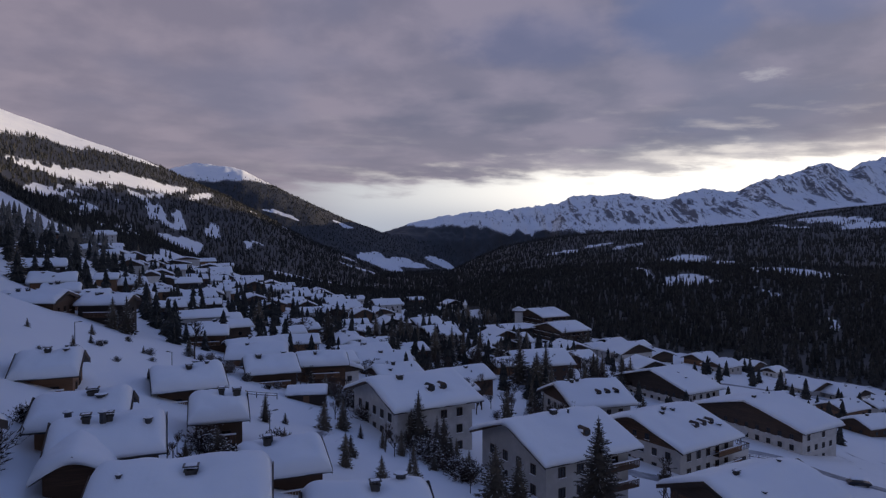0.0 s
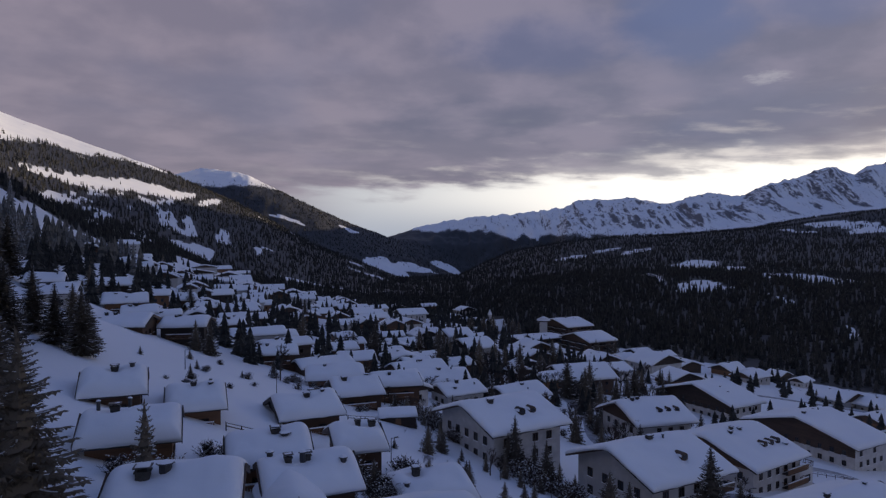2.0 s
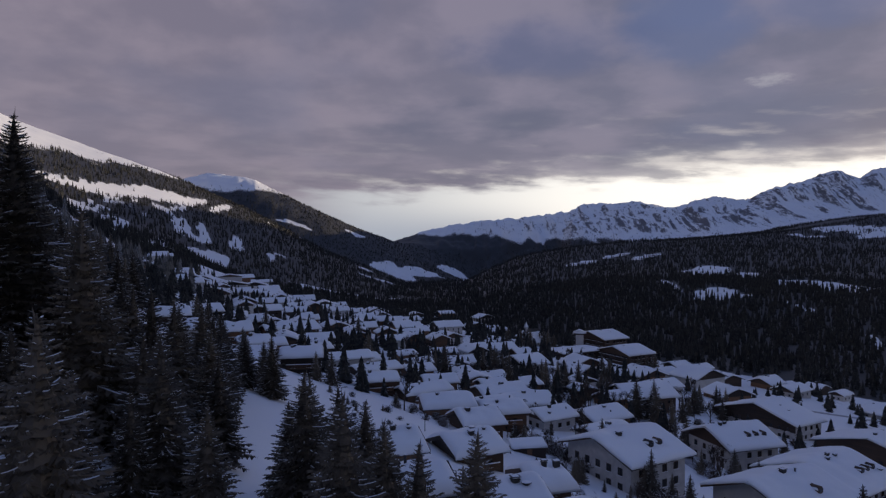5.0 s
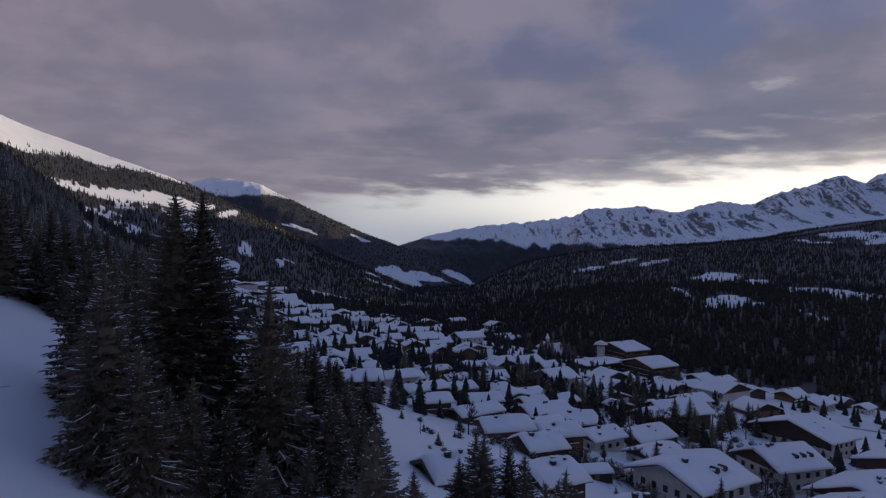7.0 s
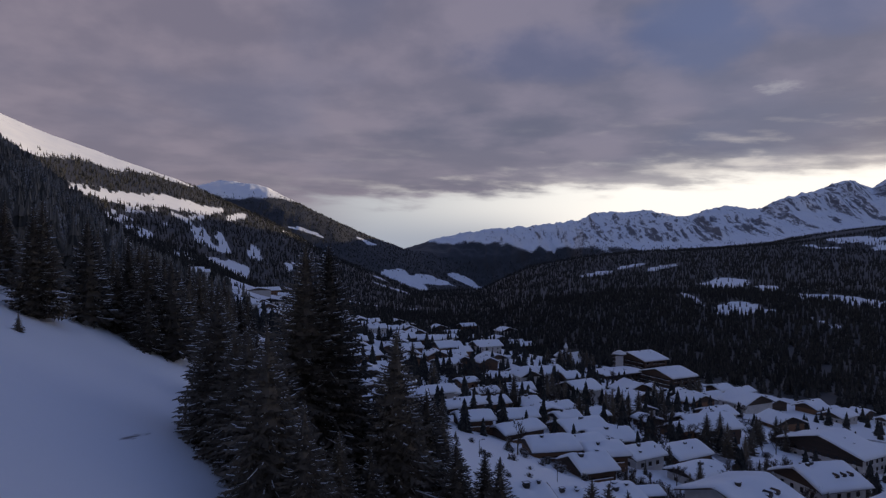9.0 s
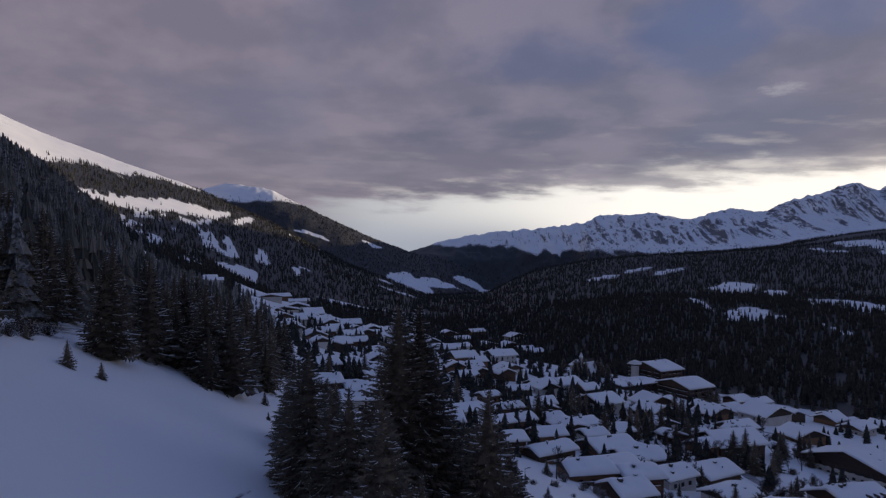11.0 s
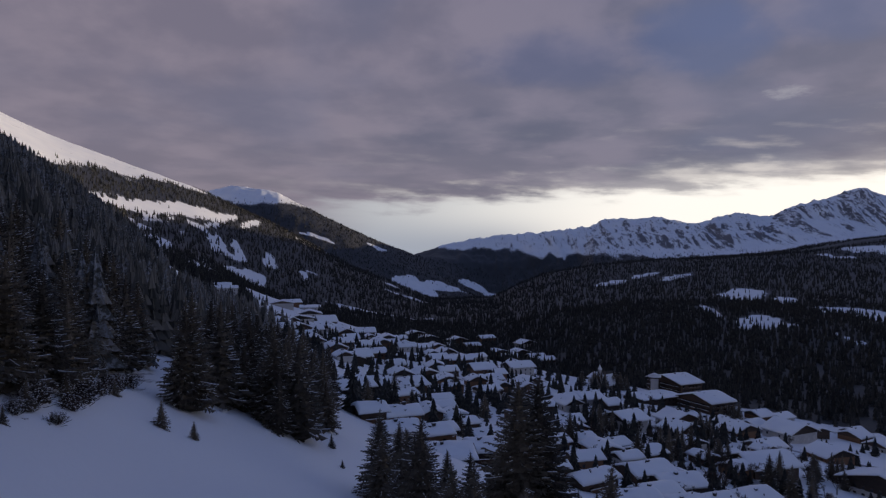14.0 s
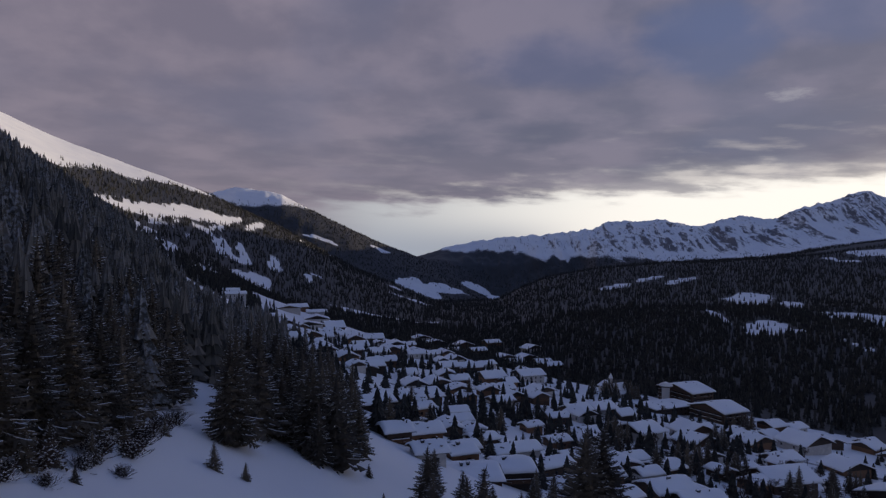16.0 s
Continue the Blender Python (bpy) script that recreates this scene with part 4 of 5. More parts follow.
chalet(-42.3, 200.3, 3.8, 16, 10.0, 8.5, 1.5, "far")
chalet(-23.9, 155.9, 4.8, -57, 7.3, 7.5, 1.2, "far")
chalet(-24.9, 215.3, -0.5, 24, 8.6, 7.5, 1.4, "far")
chalet(27.5, 327.1, -14.4, 20, 16.3, 13.8, 2.5, "far")
chalet(20.8, 235.4, -9.6, 30, 10.4, 8.8, 1.5, "far")
chalet(-92.7, 263.5, 8.4, 20, 12.3, 8.6, 1.3, "far")
chalet(-90.2, 236.8, 11.4, 24, 9.5, 8.1, 1.4, "far")
chalet(-71.8, 199.3, 11.4, 24, 14.4, 8.6, 1.2, "far")
chalet(-61.4, 189.9, 9.7, 33, 13.0, 7.8, 1.1, "far")
chalet(-87.9, 171.2, 20.1, 24, 7.2, 7.5, 1.0, "far")
chalet(-99.7, 174.4, 23.5, 24, 9.8, 8.3, 1.6, "far")
chalet(-117.5, 199.9, 26.0, 33, 11.2, 9.6, 1.6, "far")
chalet(167.1, 308.3, -34.2, 24, 15.4, 13.1, 2.2, "far")
chalet(178.6, 299.4, -35.2, 30, 14.4, 12.3, 1.9, "far")
chalet(176.7, 276.8, -34.1, 24, 13.3, 11.3, 1.7, "far")
chalet(146.8, 249.5, -28.2, 27, 13.2, 11.2, 1.9, "far")
chalet(138.6, 220.0, -25.9, 20, 12.4, 10.5, 1.8, "far")
chalet(146.6, 382.3, -34.1, 20, 11.1, 9.4, 1.7, "far")
chalet(151.2, 370.1, -34.4, 30, 9.5, 8.1, 1.1, "far")
chalet(97.3, 364.3, -27.8, 30, 13.2, 11.2, 1.5, "far")
chalet(114.8, 367.3, -30.1, 20, 14.2, 12.0, 1.8, "far")
chalet(65.2, 358.2, -23.5, -60, 12.1, 10.3, 1.8, "far")
chalet(52.3, 284.4, -17.0, 27, 8.2, 7.5, 1.4, "far")
chalet(81.0, 363.6, -25.8, -60, 11.7, 9.9, 1.4, "far")
chalet(100.8, 402.9, -29.7, -66, 12.9, 11.0, 1.6, "far")
chalet(114.5, 403.8, -31.2, 30, 13.0, 11.0, 1.7, "far")
chalet(168.7, 371.4, -36.4, 33, 10.1, 8.6, 1.4, "far")
chalet(174.5, 357.9, -36.9, 33, 9.8, 8.3, 1.5, "far")
chalet(-14.0, 200.6, -1.3, -63, 8.1, 7.5, 1.4, "far")
chalet(-96.2, 136.6, 29.1, 20, 7.4, 7.5, 1.2, "far")
chalet(-58.1, 166.9, 11.3, 16, 9.4, 8.0, 1.2, "far")
chalet(-49.9, 218.5, 3.8, 27, 9.3, 7.9, 1.4, "far")
chalet(-92.8, 208.5, 16.1, -74, 10.4, 7.5, 1.3, "far")
chalet(-84.4, 218.8, 12.3, -60, 9.3, 8.4, 1.1, "far")
chalet(-104.4, 241.3, 14.9, 33, 8.5, 7.5, 1.2, "far")
chalet(-104.9, 147.5, 30.8, 24, 7.0, 7.5, 1.1, "far")
chalet(-120.9, 217.9, 24.2, 27, 7.0, 7.5, 1.2, "far")
chalet(-118.6, 240.6, 19.6, 20, 7.0, 7.5, 1.3, "far")
chalet(-103.8, 371.3, -0.6, 30, 12.6, 10.7, 1.5, "far")
chalet(-90.7, 361.5, -2.1, 16, 12.9, 11.0, 1.5, "far")
chalet(-86.3, 335.2, -0.4, -60, 9.8, 8.3, 1.3, "far")
chalet(-66.8, 468.8, -14.0, -66, 15.0, 12.7, 2.0, "far")
chalet(-64.6, 403.7, -9.7, 24, 14.4, 12.2, 2.3, "far")
chalet(-40.5, 481.6, -15.0, 24, 19.4, 16.5, 2.6, "far")
chalet(-39.6, 414.9, -13.3, 30, 14.7, 12.5, 1.9, "far")
chalet(21.4, 839.0, -67.4, 27, 26.0, 18.0, 2.8, "far")
chalet(-90.4, 492.3, -12.2, -66, 12.4, 10.5, 1.9, "far")
chalet(-69.8, 538.7, -17.3, 33, 13.5, 11.5, 1.9, "far")
chalet(-32.9, 915.7, -70.1, 30, 26.0, 18.0, 2.5, "far")
chalet(-44.1, 1065.2, -70.2, 30, 26.0, 18.0, 3.2, "far")
chalet(12.4, 1001.5, -69.4, 33, 26.0, 18.0, 3.2, "far")
chalet(-68.3, 970.0, -69.2, 27, 23.9, 18.0, 3.1, "far")
chalet(-21.6, 880.1, -70.4, 27, 24.6, 18.0, 3.1, "far")
chalet(-3.0, 922.1, -70.7, 27, 22.8, 18.0, 2.6, "far")
chalet(-99.5, 431.9, -7.1, 16, 12.4, 10.5, 2.0, "far")
chalet(-112.3, 269.9, 13.8, 27, 7.0, 7.5, 1.2, "far")
chalet(-107.9, 259.8, 13.5, 20, 7.7, 7.5, 1.3, "far")
chalet(-25.9, 356.1, -11.3, 27, 14.0, 11.9, 1.9, "far")
chalet(-10.2, 373.0, -14.2, 33, 15.9, 13.5, 2.4, "far")
chalet(-68.4, 345.3, -4.6, 27, 13.0, 11.0, 1.7, "far")
chalet(-60.4, 372.7, -7.8, 30, 10.8, 9.2, 1.7, "far")
chalet(-35.1, 270.0, -4.3, 16, 10.3, 8.8, 1.3, "far")
chalet(-35.7, 242.9, -1.4, 27, 8.5, 7.5, 1.2, "far")
chalet(-50.9, 250.8, 0.6, 24, 8.8, 7.5, 1.1, "far")
chalet(-58.2, 279.5, -1.1, 30, 8.7, 7.5, 1.0, "far")
chalet(-41.3, 321.7, -7.1, 16, 11.0, 9.4, 1.3, "far")
chalet(-196.5, 595.7, -1.8, 33, 16.9, 14.3, 2.7, "far")
chalet(-184.6, 570.2, -2.5, 27, 16.2, 13.7, 2.4, "far")
chalet(-174.2, 622.0, -8.0, 16, 18.6, 15.8, 3.0, "far")
chalet(-148.0, 529.8, -5.0, -66, 17.7, 15.1, 2.4, "far")
chalet(-285.1, 883.1, -8.1, 16, 26.0, 13.0, 2.3, "far")
chalet(-303.7, 808.1, 3.3, 24, 26.0, 13.0, 1.7, "far")
chalet(-226.5, 568.9, 9.5, 30, 26.0, 13.0, 1.8, "far")
chalet(-224.4, 686.9, -5.1, -66, 22.8, 18.0, 3.4, "far")
chalet(-233.2, 473.1, 26.0, 30, 19.9, 9.9, 1.3, "far")
chalet(-189.8, 383.3, 23.3, 30, 13.0, 11.1, 1.9, "far")
chalet(-185.7, 427.5, 14.2, 20, 13.0, 11.0, 1.6, "far")
chalet(-139.8, 343.5, 12.0, -63, 10.0, 8.5, 1.3, "far")
chalet(-144.9, 337.0, 14.5, 27, 8.6, 7.5, 1.4, "far")
chalet(-149.5, 590.9, -9.8, 16, 16.7, 14.2, 2.2, "far")
chalet(-132.5, 1029.1, -66.5, 20, 25.3, 18.0, 2.7, "far")
chalet(-156.8, 1069.1, -64.9, 27, 26.0, 18.0, 2.7, "far")
chalet(-104.8, 948.5, -66.6, 33, 23.4, 18.0, 2.7, "far")
chalet(-88.9, 1024.5, -68.8, 24, 25.2, 18.0, 3.2, "far")
chalet(15.1, 877.2, -69.4, 16, 21.7, 18.0, 2.8, "far")
chalet(62.4, 337.6, -21.9, 24, 15.1, 12.8, 2.1, "far")
chalet(57.3, 295.4, -18.5, 24, 14.8, 12.6, 2.1, "far")
chalet(92.7, 346.3, -24.3, 27, 19.6, 16.6, 2.8, "far")
chalet(139.9, 369.6, -32.9, -60, 13.2, 11.3, 1.8, "far")
chalet(143.5, 349.4, -32.4, 33, 15.5, 13.2, 2.0, "far")
chalet(23.7, 312.0, -15.3, 33, 15.1, 12.8, 2.0, "far")
chalet(-23.6, 197.1, 0.8, 24, 14.1, 12.0, 1.9, "far")
chalet(33.6, 243.1, -10.2, 16, 19.2, 16.3, 3.1, "far")
chalet(-28.0, 168.1, 4.3, 24, 10.7, 9.1, 1.3, "far")
chalet(-23.9, 242.1, -3.4, 27, 10.6, 9.0, 1.4, "far")
chalet(17.9, 277.4, -12.5, 27, 9.6, 8.2, 1.2, "far")
chalet(12.7, 248.3, -9.5, -63, 8.7, 7.5, 1.0, "far")
chalet(89.5, 300.7, -23.2, 16, 15.6, 13.2, 2.1, "far")
chalet(27.1, 260.1, -12.3, -63, 8.2, 7.5, 1.0, "far")
chalet(-2.7, 310.1, -10.3, -60, 16.0, 13.6, 2.2, "far")
chalet(-88.9, 158.8, 22.4, 24, 7.3, 7.5, 1.1, "far")
chalet(-34.6, 285.7, -5.7, 16, 12.3, 10.4, 1.9, "far")
chalet(-30.8, 229.2, -1.1, -70, 12.0, 10.2, 1.4, "far")
chalet(-13.3, 235.8, -4.6, 27, 12.3, 10.5, 1.6, "far")
chalet(-81.9, 202.5, 14.0, 27, 8.9, 7.6, 1.0, "far")
chalet(-67.6, 209.6, 8.9, 27, 9.2, 7.8, 1.4, "far")
chalet(-107.3, 296.1, 8.0, -57, 15.2, 12.9, 1.7, "far")
chalet(-114.6, 248.1, 17.1, 33, 10.7, 9.1, 1.7, "far")
chalet(-254.9, 744.9, -2.9, 16, 24.6, 18.0, 2.4, "far")
chalet(-315.5, 901.5, -3.2, 30, 26.0, 18.0, 3.1, "far")
chalet(-16.6, 187.1, 0.4, 16, 13.3, 11.3, 2.0, "far")
chalet(-12.1, 168.1, 1.3, 30, 10.5, 9.0, 1.5, "far")
chalet(5.0, 185.1, -3.4, 30, 13.1, 11.2, 1.9, "far")
chalet(0.2, 157.7, -0.2, 30, 11.4, 9.7, 1.3, "far")
chalet(-222.3, 535.7, 11.5, -65, 14.3, 10.9, 2.3, "far")
chalet(-105.8, 519.3, -12.3, 20, 11.0, 10.0, 1.8, "far")
chalet(-141.6, 372.9, 8.3, 25, 13.4, 10.9, 2.1, "far")
chalet(-153.7, 501.0, -2.7, 25, 14.5, 14.0, 2.3, "far")
chalet(-58.0, 435.9, -12.0, -65, 10.2, 8.3, 1.6, "far")
chalet(-195.2, 399.2, 23.3, 25, 15.8, 14.7, 2.5, "far")
chalet(-141.2, 441.1, 0.4, 20, 13.8, 12.4, 2.2, "far")
chalet(36.8, 342.2, -18.6, -65, 12.9, 10.6, 2.1, "far")
chalet(-196.9, 501.1, 8.4, 20, 14.9, 13.0, 2.4, "far")
chalet(-157.8, 380.6, 12.3, -65, 14.0, 13.1, 2.2, "far")
chalet(-91.4, 413.9, -6.6, 20, 12.7, 11.3, 2.0, "far")
chalet(-201.9, 438.5, 18.7, -65, 10.4, 8.0, 1.7, "far")
chalet(-165.7, 595.6, -8.9, -65, 10.1, 8.9, 1.6, "far")
chalet(-198.0, 462.6, 13.5, 30, 14.8, 11.8, 2.4, "far")
chalet(-210.9, 418.5, 25.0, 20, 14.6, 14.5, 2.3, "far")
chalet(-122.5, 392.4, 0.7, 20, 11.0, 9.0, 1.8, "far")
chalet(-40.8, 517.8, -18.3, -65, 10.9, 8.5, 1.7, "far")
chalet(-99.8, 472.9, -8.4, -65, 12.6, 12.6, 2.0, "far")
chalet(-146.9, 396.8, 6.6, 25, 11.2, 9.4, 1.8, "far")
chalet(-26.6, 336.9, -9.0, -65, 13.7, 11.8, 2.2, "far")
chalet(-186.0, 349.0, 27.1, 25, 12.5, 10.3, 2.0, "far")
chalet(-203.8, 354.1, 34.7, -65, 12.1, 10.0, 1.9, "far")
chalet(-139.3, 610.5, -12.4, 25, 11.7, 10.0, 1.9, "far")
chalet(-131.0, 573.9, -12.5, 20, 10.5, 8.7, 1.7, "far")
chalet(-45.3, 377.1, -9.0, 25, 10.6, 9.9, 1.7, "far")
chalet(-208.3, 623.0, -3.5, 20, 14.6, 13.9, 2.3, "far")
chalet(-121.0, 373.2, 3.8, -65, 10.0, 7.7, 1.6, "far")
chalet(-114.4, 333.9, 5.7, 20, 11.4, 10.8, 1.8, "far")
chalet(-71.0, 444.8, -10.5, -65, 14.3, 11.8, 2.3, "far")
chalet(-209.2, 553.5, 3.6, 30, 13.9, 11.3, 2.2, "far")
chalet(-95.9, 543.0, -14.6, 30, 13.4, 12.0, 2.2, "far")
chalet(-171.2, 521.3, -1.1, -65, 12.6, 11.4, 2.0, "far")
chalet(0.6, 361.9, -14.8, -65, 10.7, 9.2, 1.7, "far")
chalet(-167.2, 462.6, 4.3, 25, 13.1, 12.8, 2.1, "far")
chalet(-79.9, 507.9, -14.4, -65, 11.7, 10.0, 1.9, "far")
chalet(-143.0, 569.7, -10.8, -65, 11.2, 11.0, 1.8, "far")
chalet(-128.0, 539.5, -9.6, 20, 14.4, 11.4, 2.3, "far")
chalet(-169.2, 367.0, 18.1, -65, 15.8, 14.5, 2.5, "far")
chalet(-118.2, 557.9, -12.6, 20, 13.6, 13.2, 2.2, "far")
chalet(-173.0, 388.8, 17.3, -65, 11.0, 9.6, 1.8, "far")
chalet(-222.6, 491.8, 17.9, 25, 14.8, 11.2, 2.4, "far")
chalet(-222.1, 456.7, 23.6, 30, 12.7, 12.0, 2.0, "far")
chalet(-105.2, 575.8, -14.4, -65, 14.0, 13.0, 2.2, "far")
chalet(-216.1, 598.8, 0.3, 20, 14.9, 13.8, 2.4, "far")
chalet(18.6, 474.6, -22.1, -65, 15.4, 12.1, 2.5, "far")
chalet(-74.3, 368.3, -3.9, 20, 10.5, 8.0, 1.7, "far")
chalet(-86.5, 142.5, 20.6, 10, 15.0, 14.0, 1.6, "low", chimneys=2)
chalet(-75.5, 153.5, 19.0, 10, 11.0, 12.0, 1.4, "low", chimneys=1)
chalet(-39.8, 146.0, 8.6, 12, 13.0, 11.0, 1.6, "low", chimneys=1)
chalet(-26.8, 148.5, 6.6, 14, 11.5, 11.0, 1.6, "low", chimneys=1)
chalet(41.5, 424.0, -24.5, 28, 34.0, 22.0, 0.7, "flat")
chalet(-53.4, 73.4, 22.1, 23, 7.2, 9.6, 1.8, "low", chimneys=1)
chalet(-32.6, 61.7, 18.3, 19, 8.2, 9.0, 1.7, "low", chimneys=1)

chalet(-302.0, 607.0, 32.0, 22, 22.0, 13.0, 2.2, "pale")
chalet(-313.0, 630.0, 34.5, 22, 15.0, 11.0, 2.0, "far")
chalet(66.0, 457.0, -20.5, 28, 22.0, 34.0, 4.0, "hotel", chimneys=1)
chalet(72.0, 413.0, -23.8, 28, 22.0, 30.0, 4.0, "hotel", chimneys=2)


def church(x, y, heading):
    z = ground_at(x, y) - 0.5
    ob = thing("church", x, y, z, heading, "small village church with a steep snowy roof and bell turret", "church")
    part("wall", Shell().prism([(-3.6, 0), (3.6, 0), (3.6, 4.2), (0, 11.2), (-3.6, 4.2)], -5.5, 5.5).mesh("wall", PLASTER), ob, "white plastered wall")
    part("roof", Shell().prism([(-4.6, 2.3), (0, 11.5), (4.6, 2.3), (4.6, 2.7), (0, 12.0), (-4.6, 2.7)], -6.4, 6.4).mesh("roof", TILE), ob)
    part("snow_cover", snow_blanket(12.6, 9.2, 9.3, 0.4, 12, 15, 301), ob, "steep snow layer", pose(0, 0, 2.7))
    part("gable_cladding", Shell().prism([(-3.3, 4.0), (3.3, 4.0), (0, 10.8)], -5.58, -5.49).mesh("gable_cladding", DARK_WOOD), ob, "dark boarded gable")
    turret = part("bell_turret", Shell().box(-0.9, -0.9, 10.2, 0.9, 0.9, 13.4).mesh("bell_turret", PLASTER), ob, "square white turret", pose(-4.6, 0, 0))
    v = [(-1.2, -1.2, 13.4), (1.2, -1.2, 13.4), (1.2, 1.2, 13.4), (-1.2, 1.2, 13.4), (0, 0, 17.2)]
    part("spire", Shell().add(v, [[3, 2, 1, 0], [0, 1, 4], [1, 2, 4], [2, 3, 4], [3, 0, 4]]).mesh("spire", SNOW), turret, "snow-covered pointed roof")
    part("opening", Shell().box(-0.95, -0.3, 11.6, -0.89, 0.3, 12.9).mesh("opening", GLASS), turret)
    part("door", Shell().box(-5.6, -0.9, 0.5, -5.49, 0.9, 3.0).mesh("door", DARK_WOOD), ob)
    for k in range(3):
        window("tall", ob, pose(-3 + 3 * k, -3.605, 1.4), False)


church(19.0, 462.0, 28)


def round_tower(x, y, top):
    z = ground_at(x, y) - 0.5
    h = top - z
    ob = thing("round_tower", x, y, z, 0, "slim white round tower with a wide snowy cap", "tower")
    part("shaft", Shell().tube(0, 0, 0, h - 3.5, 2.6, 2.6, 20).mesh("shaft", PLASTER), ob)
    part("rim", Shell().tube(0, 0, h - 3.5, h - 2.6, 3.6, 4.4, 20).mesh("rim", DARK_WOOD), ob)
    cap = Shell().tube(0, 0, h - 2.6, h - 1.6, 4.7, 4.2, 20).tube(0, 0, h - 1.6, h, 4.2, 0.5, 20)
    part("cap", cap.mesh("cap", SNOW, True), ob, "rounded snow-covered cap")


round_tower(50.0, 449.0, -14.5)


def lamp_post(x, y, h, heading):
    ob = thing("street_lamp", x, y, ground_at(x, y) - 0.1, heading, "thin dark street lamp standing in the snow", "street lamp", "street lamps")
    part("pole", Shell().tube(0, 0, 0, h, 0.07, 0.05, 8).mesh("pole", METAL), ob)
    part("arm", Shell().box(0, -0.03, h - 0.06, 0.9, 0.03, h).mesh("arm", METAL), ob)
    part("lamp_head", Shell().box(0.55, -0.12, h - 0.02, 1.1, 0.12, h + 0.08).mesh("lamp_head", METAL), ob)


for lx, ly, ld in ((-43.5, 109.0, 160), (-22.5, 88.0, 30), (38.0, 113.0, 0), (-58.5, 108.0, 20)):
    lamp_post(lx, ly, 3.4, ld)


def shed(x, y, heading, l, w, h):
    z = ground_at(x, y) - 0.5
    ob = thing("shed", x, y, z, heading, "low dark timber shed with a snow-capped roof", "shed")
    part("wall", Shell().prism([(-w / 2, 0), (w / 2, 0), (w / 2, h), (-w / 2, h - 0.5)], -l / 2, l / 2).mesh("wall", DARK_WOOD), ob)
    part("roof", Shell().prism([(-w / 2 - 0.3, h - 0.58), (w / 2 + 0.3, h + 0.08), (w / 2 + 0.3, h + 0.2), (-w / 2 - 0.3, h - 0.46)], -l / 2 - 0.3, l / 2 + 0.3).mesh("roof", TILE), ob)
    part("snow_cover", snow_blanket(l + 0.5, w + 0.5, 0.04, 0.5, 15, 9, 91), ob, "thick rounded snow", pose(0, 0, h - 0.1, 9, 0, 0))
    part("door", Shell().box(-0.5, -w / 2 - 0.05, 0.45, 0.5, -w / 2 + 0.02, h - 0.7).mesh("door", WOOD), ob)


shed(-23.8, 118.6, 8, 6.4, 3.4, 2.5)


def satellite_dish(x, y, z, wide, heading):
    foot = ground_at(x, y) - 0.3
    ob = thing("satellite_dish", x, y, foot, heading, "large pale round satellite dish on a mast beside a guest house", "satellite dish")
    part("mast", Shell().tube(0, 0.25, 0, z - foot, 0.09, 0.08, 10).mesh("mast", METAL), ob)
    rings, n = 5, 24
    v = [(0, 0, 0)] + [(wide / 2 * k / rings * math.cos(6.2832 * j / n), -0.32 * (k / rings) ** 2, wide / 2 * k / rings * math.sin(6.2832 * j / n)) for k in range(1, rings + 1) for j in range(n)]
    f_ = [[0, 1 + (j + 1) % n, 1 + j] for j in range(n)] + [[1 + (k - 1) * n + j, 1 + (k - 1) * n + (j + 1) % n, 1 + k * n + (j + 1) % n, 1 + k * n + j] for k in range(1, rings) for j in range(n)]
    back = [(a, b + 0.05, c) for a, b, c in v]
    rim = 1 + (rings - 1) * n
    m = len(v)
    f2 = f_ + [[i + m for i in q][::-1] for q in f_] + [[rim + j, rim + (j + 1) % n, rim + (j + 1) % n + m, rim + j + m] for j in range(n)]
    dish = part("dish", mesh_of("dish", v + back, f2, PLASTER, soft=True), ob, "pale painted dish", pose(0, 0, z - foot, 18, 0, 0))
    part("feed_arm", Shell().box(-0.03, -1.1, -0.03, 0.03, 0, 0.03).box(-0.09, -1.25, -0.09, 0.09, -1.1, 0.09).mesh("feed_arm", METAL), dish)


satellite_dish(66.0, 150.0, -9.0, 2.7, -20)


def rail_fence(x0, y0, x1, y1):
    """Posts with two rails and a line of snow on the upper one."""
    n = max(2, int(math.hypot(x1 - x0, y1 - y0) / 1.8))
    a = math.degrees(math.atan2(y1 - y0, x1 - x0))
    z = [ground_at(x0 + (x1 - x0) * k / n, y0 + (y1 - y0) * k / n) for k in range(n + 1)]
    ob = thing("fence", x0, y0, z[0], a, "dark wooden rail fence standing in the snow", "fence", "fences")
    step = math.hypot(x1 - x0, y1 - y0) / n
    post_me = Shell().tube(0, 0, -0.5, 1.1, 0.08, 0.07, 6).mesh("post", DARK_WOOD)
    for k in range(n + 1):
        part("post", post_me, ob, at=pose(k * step, 0, z[k] - z[0]))
    for k in range(n):
        za, zb = z[k] - z[0], z[k + 1] - z[0]
        for hh_, name, mat, thick in ((0.55, "rail", DARK_WOOD, 0.07), (0.95, "rail", DARK_WOOD, 0.07), (1.02, "snow_strip", SNOW, 0.09)):
            v = [(k * step, y_, za + hh_ + q) for y_ in (-thick, thick) for q in (0, 0.1)] + [((k + 1) * step, y_, zb + hh_ + q) for y_ in (-thick, thick) for q in (0, 0.1)]
            part(name, mesh_of(name, v, [[0, 1, 3, 2], [4, 6, 7, 5], [0, 4, 5, 1], [2, 3, 7, 6], [1, 5, 7, 3], [0, 2, 6, 4]], mat), ob)


rail_fence(-31.3, 107.7, -27.6, 112.8)
rail_fence(-41.5, 76.5, -38.2, 78.0)
rail_fence(66.0, 150.0, 78.0, 150.0)


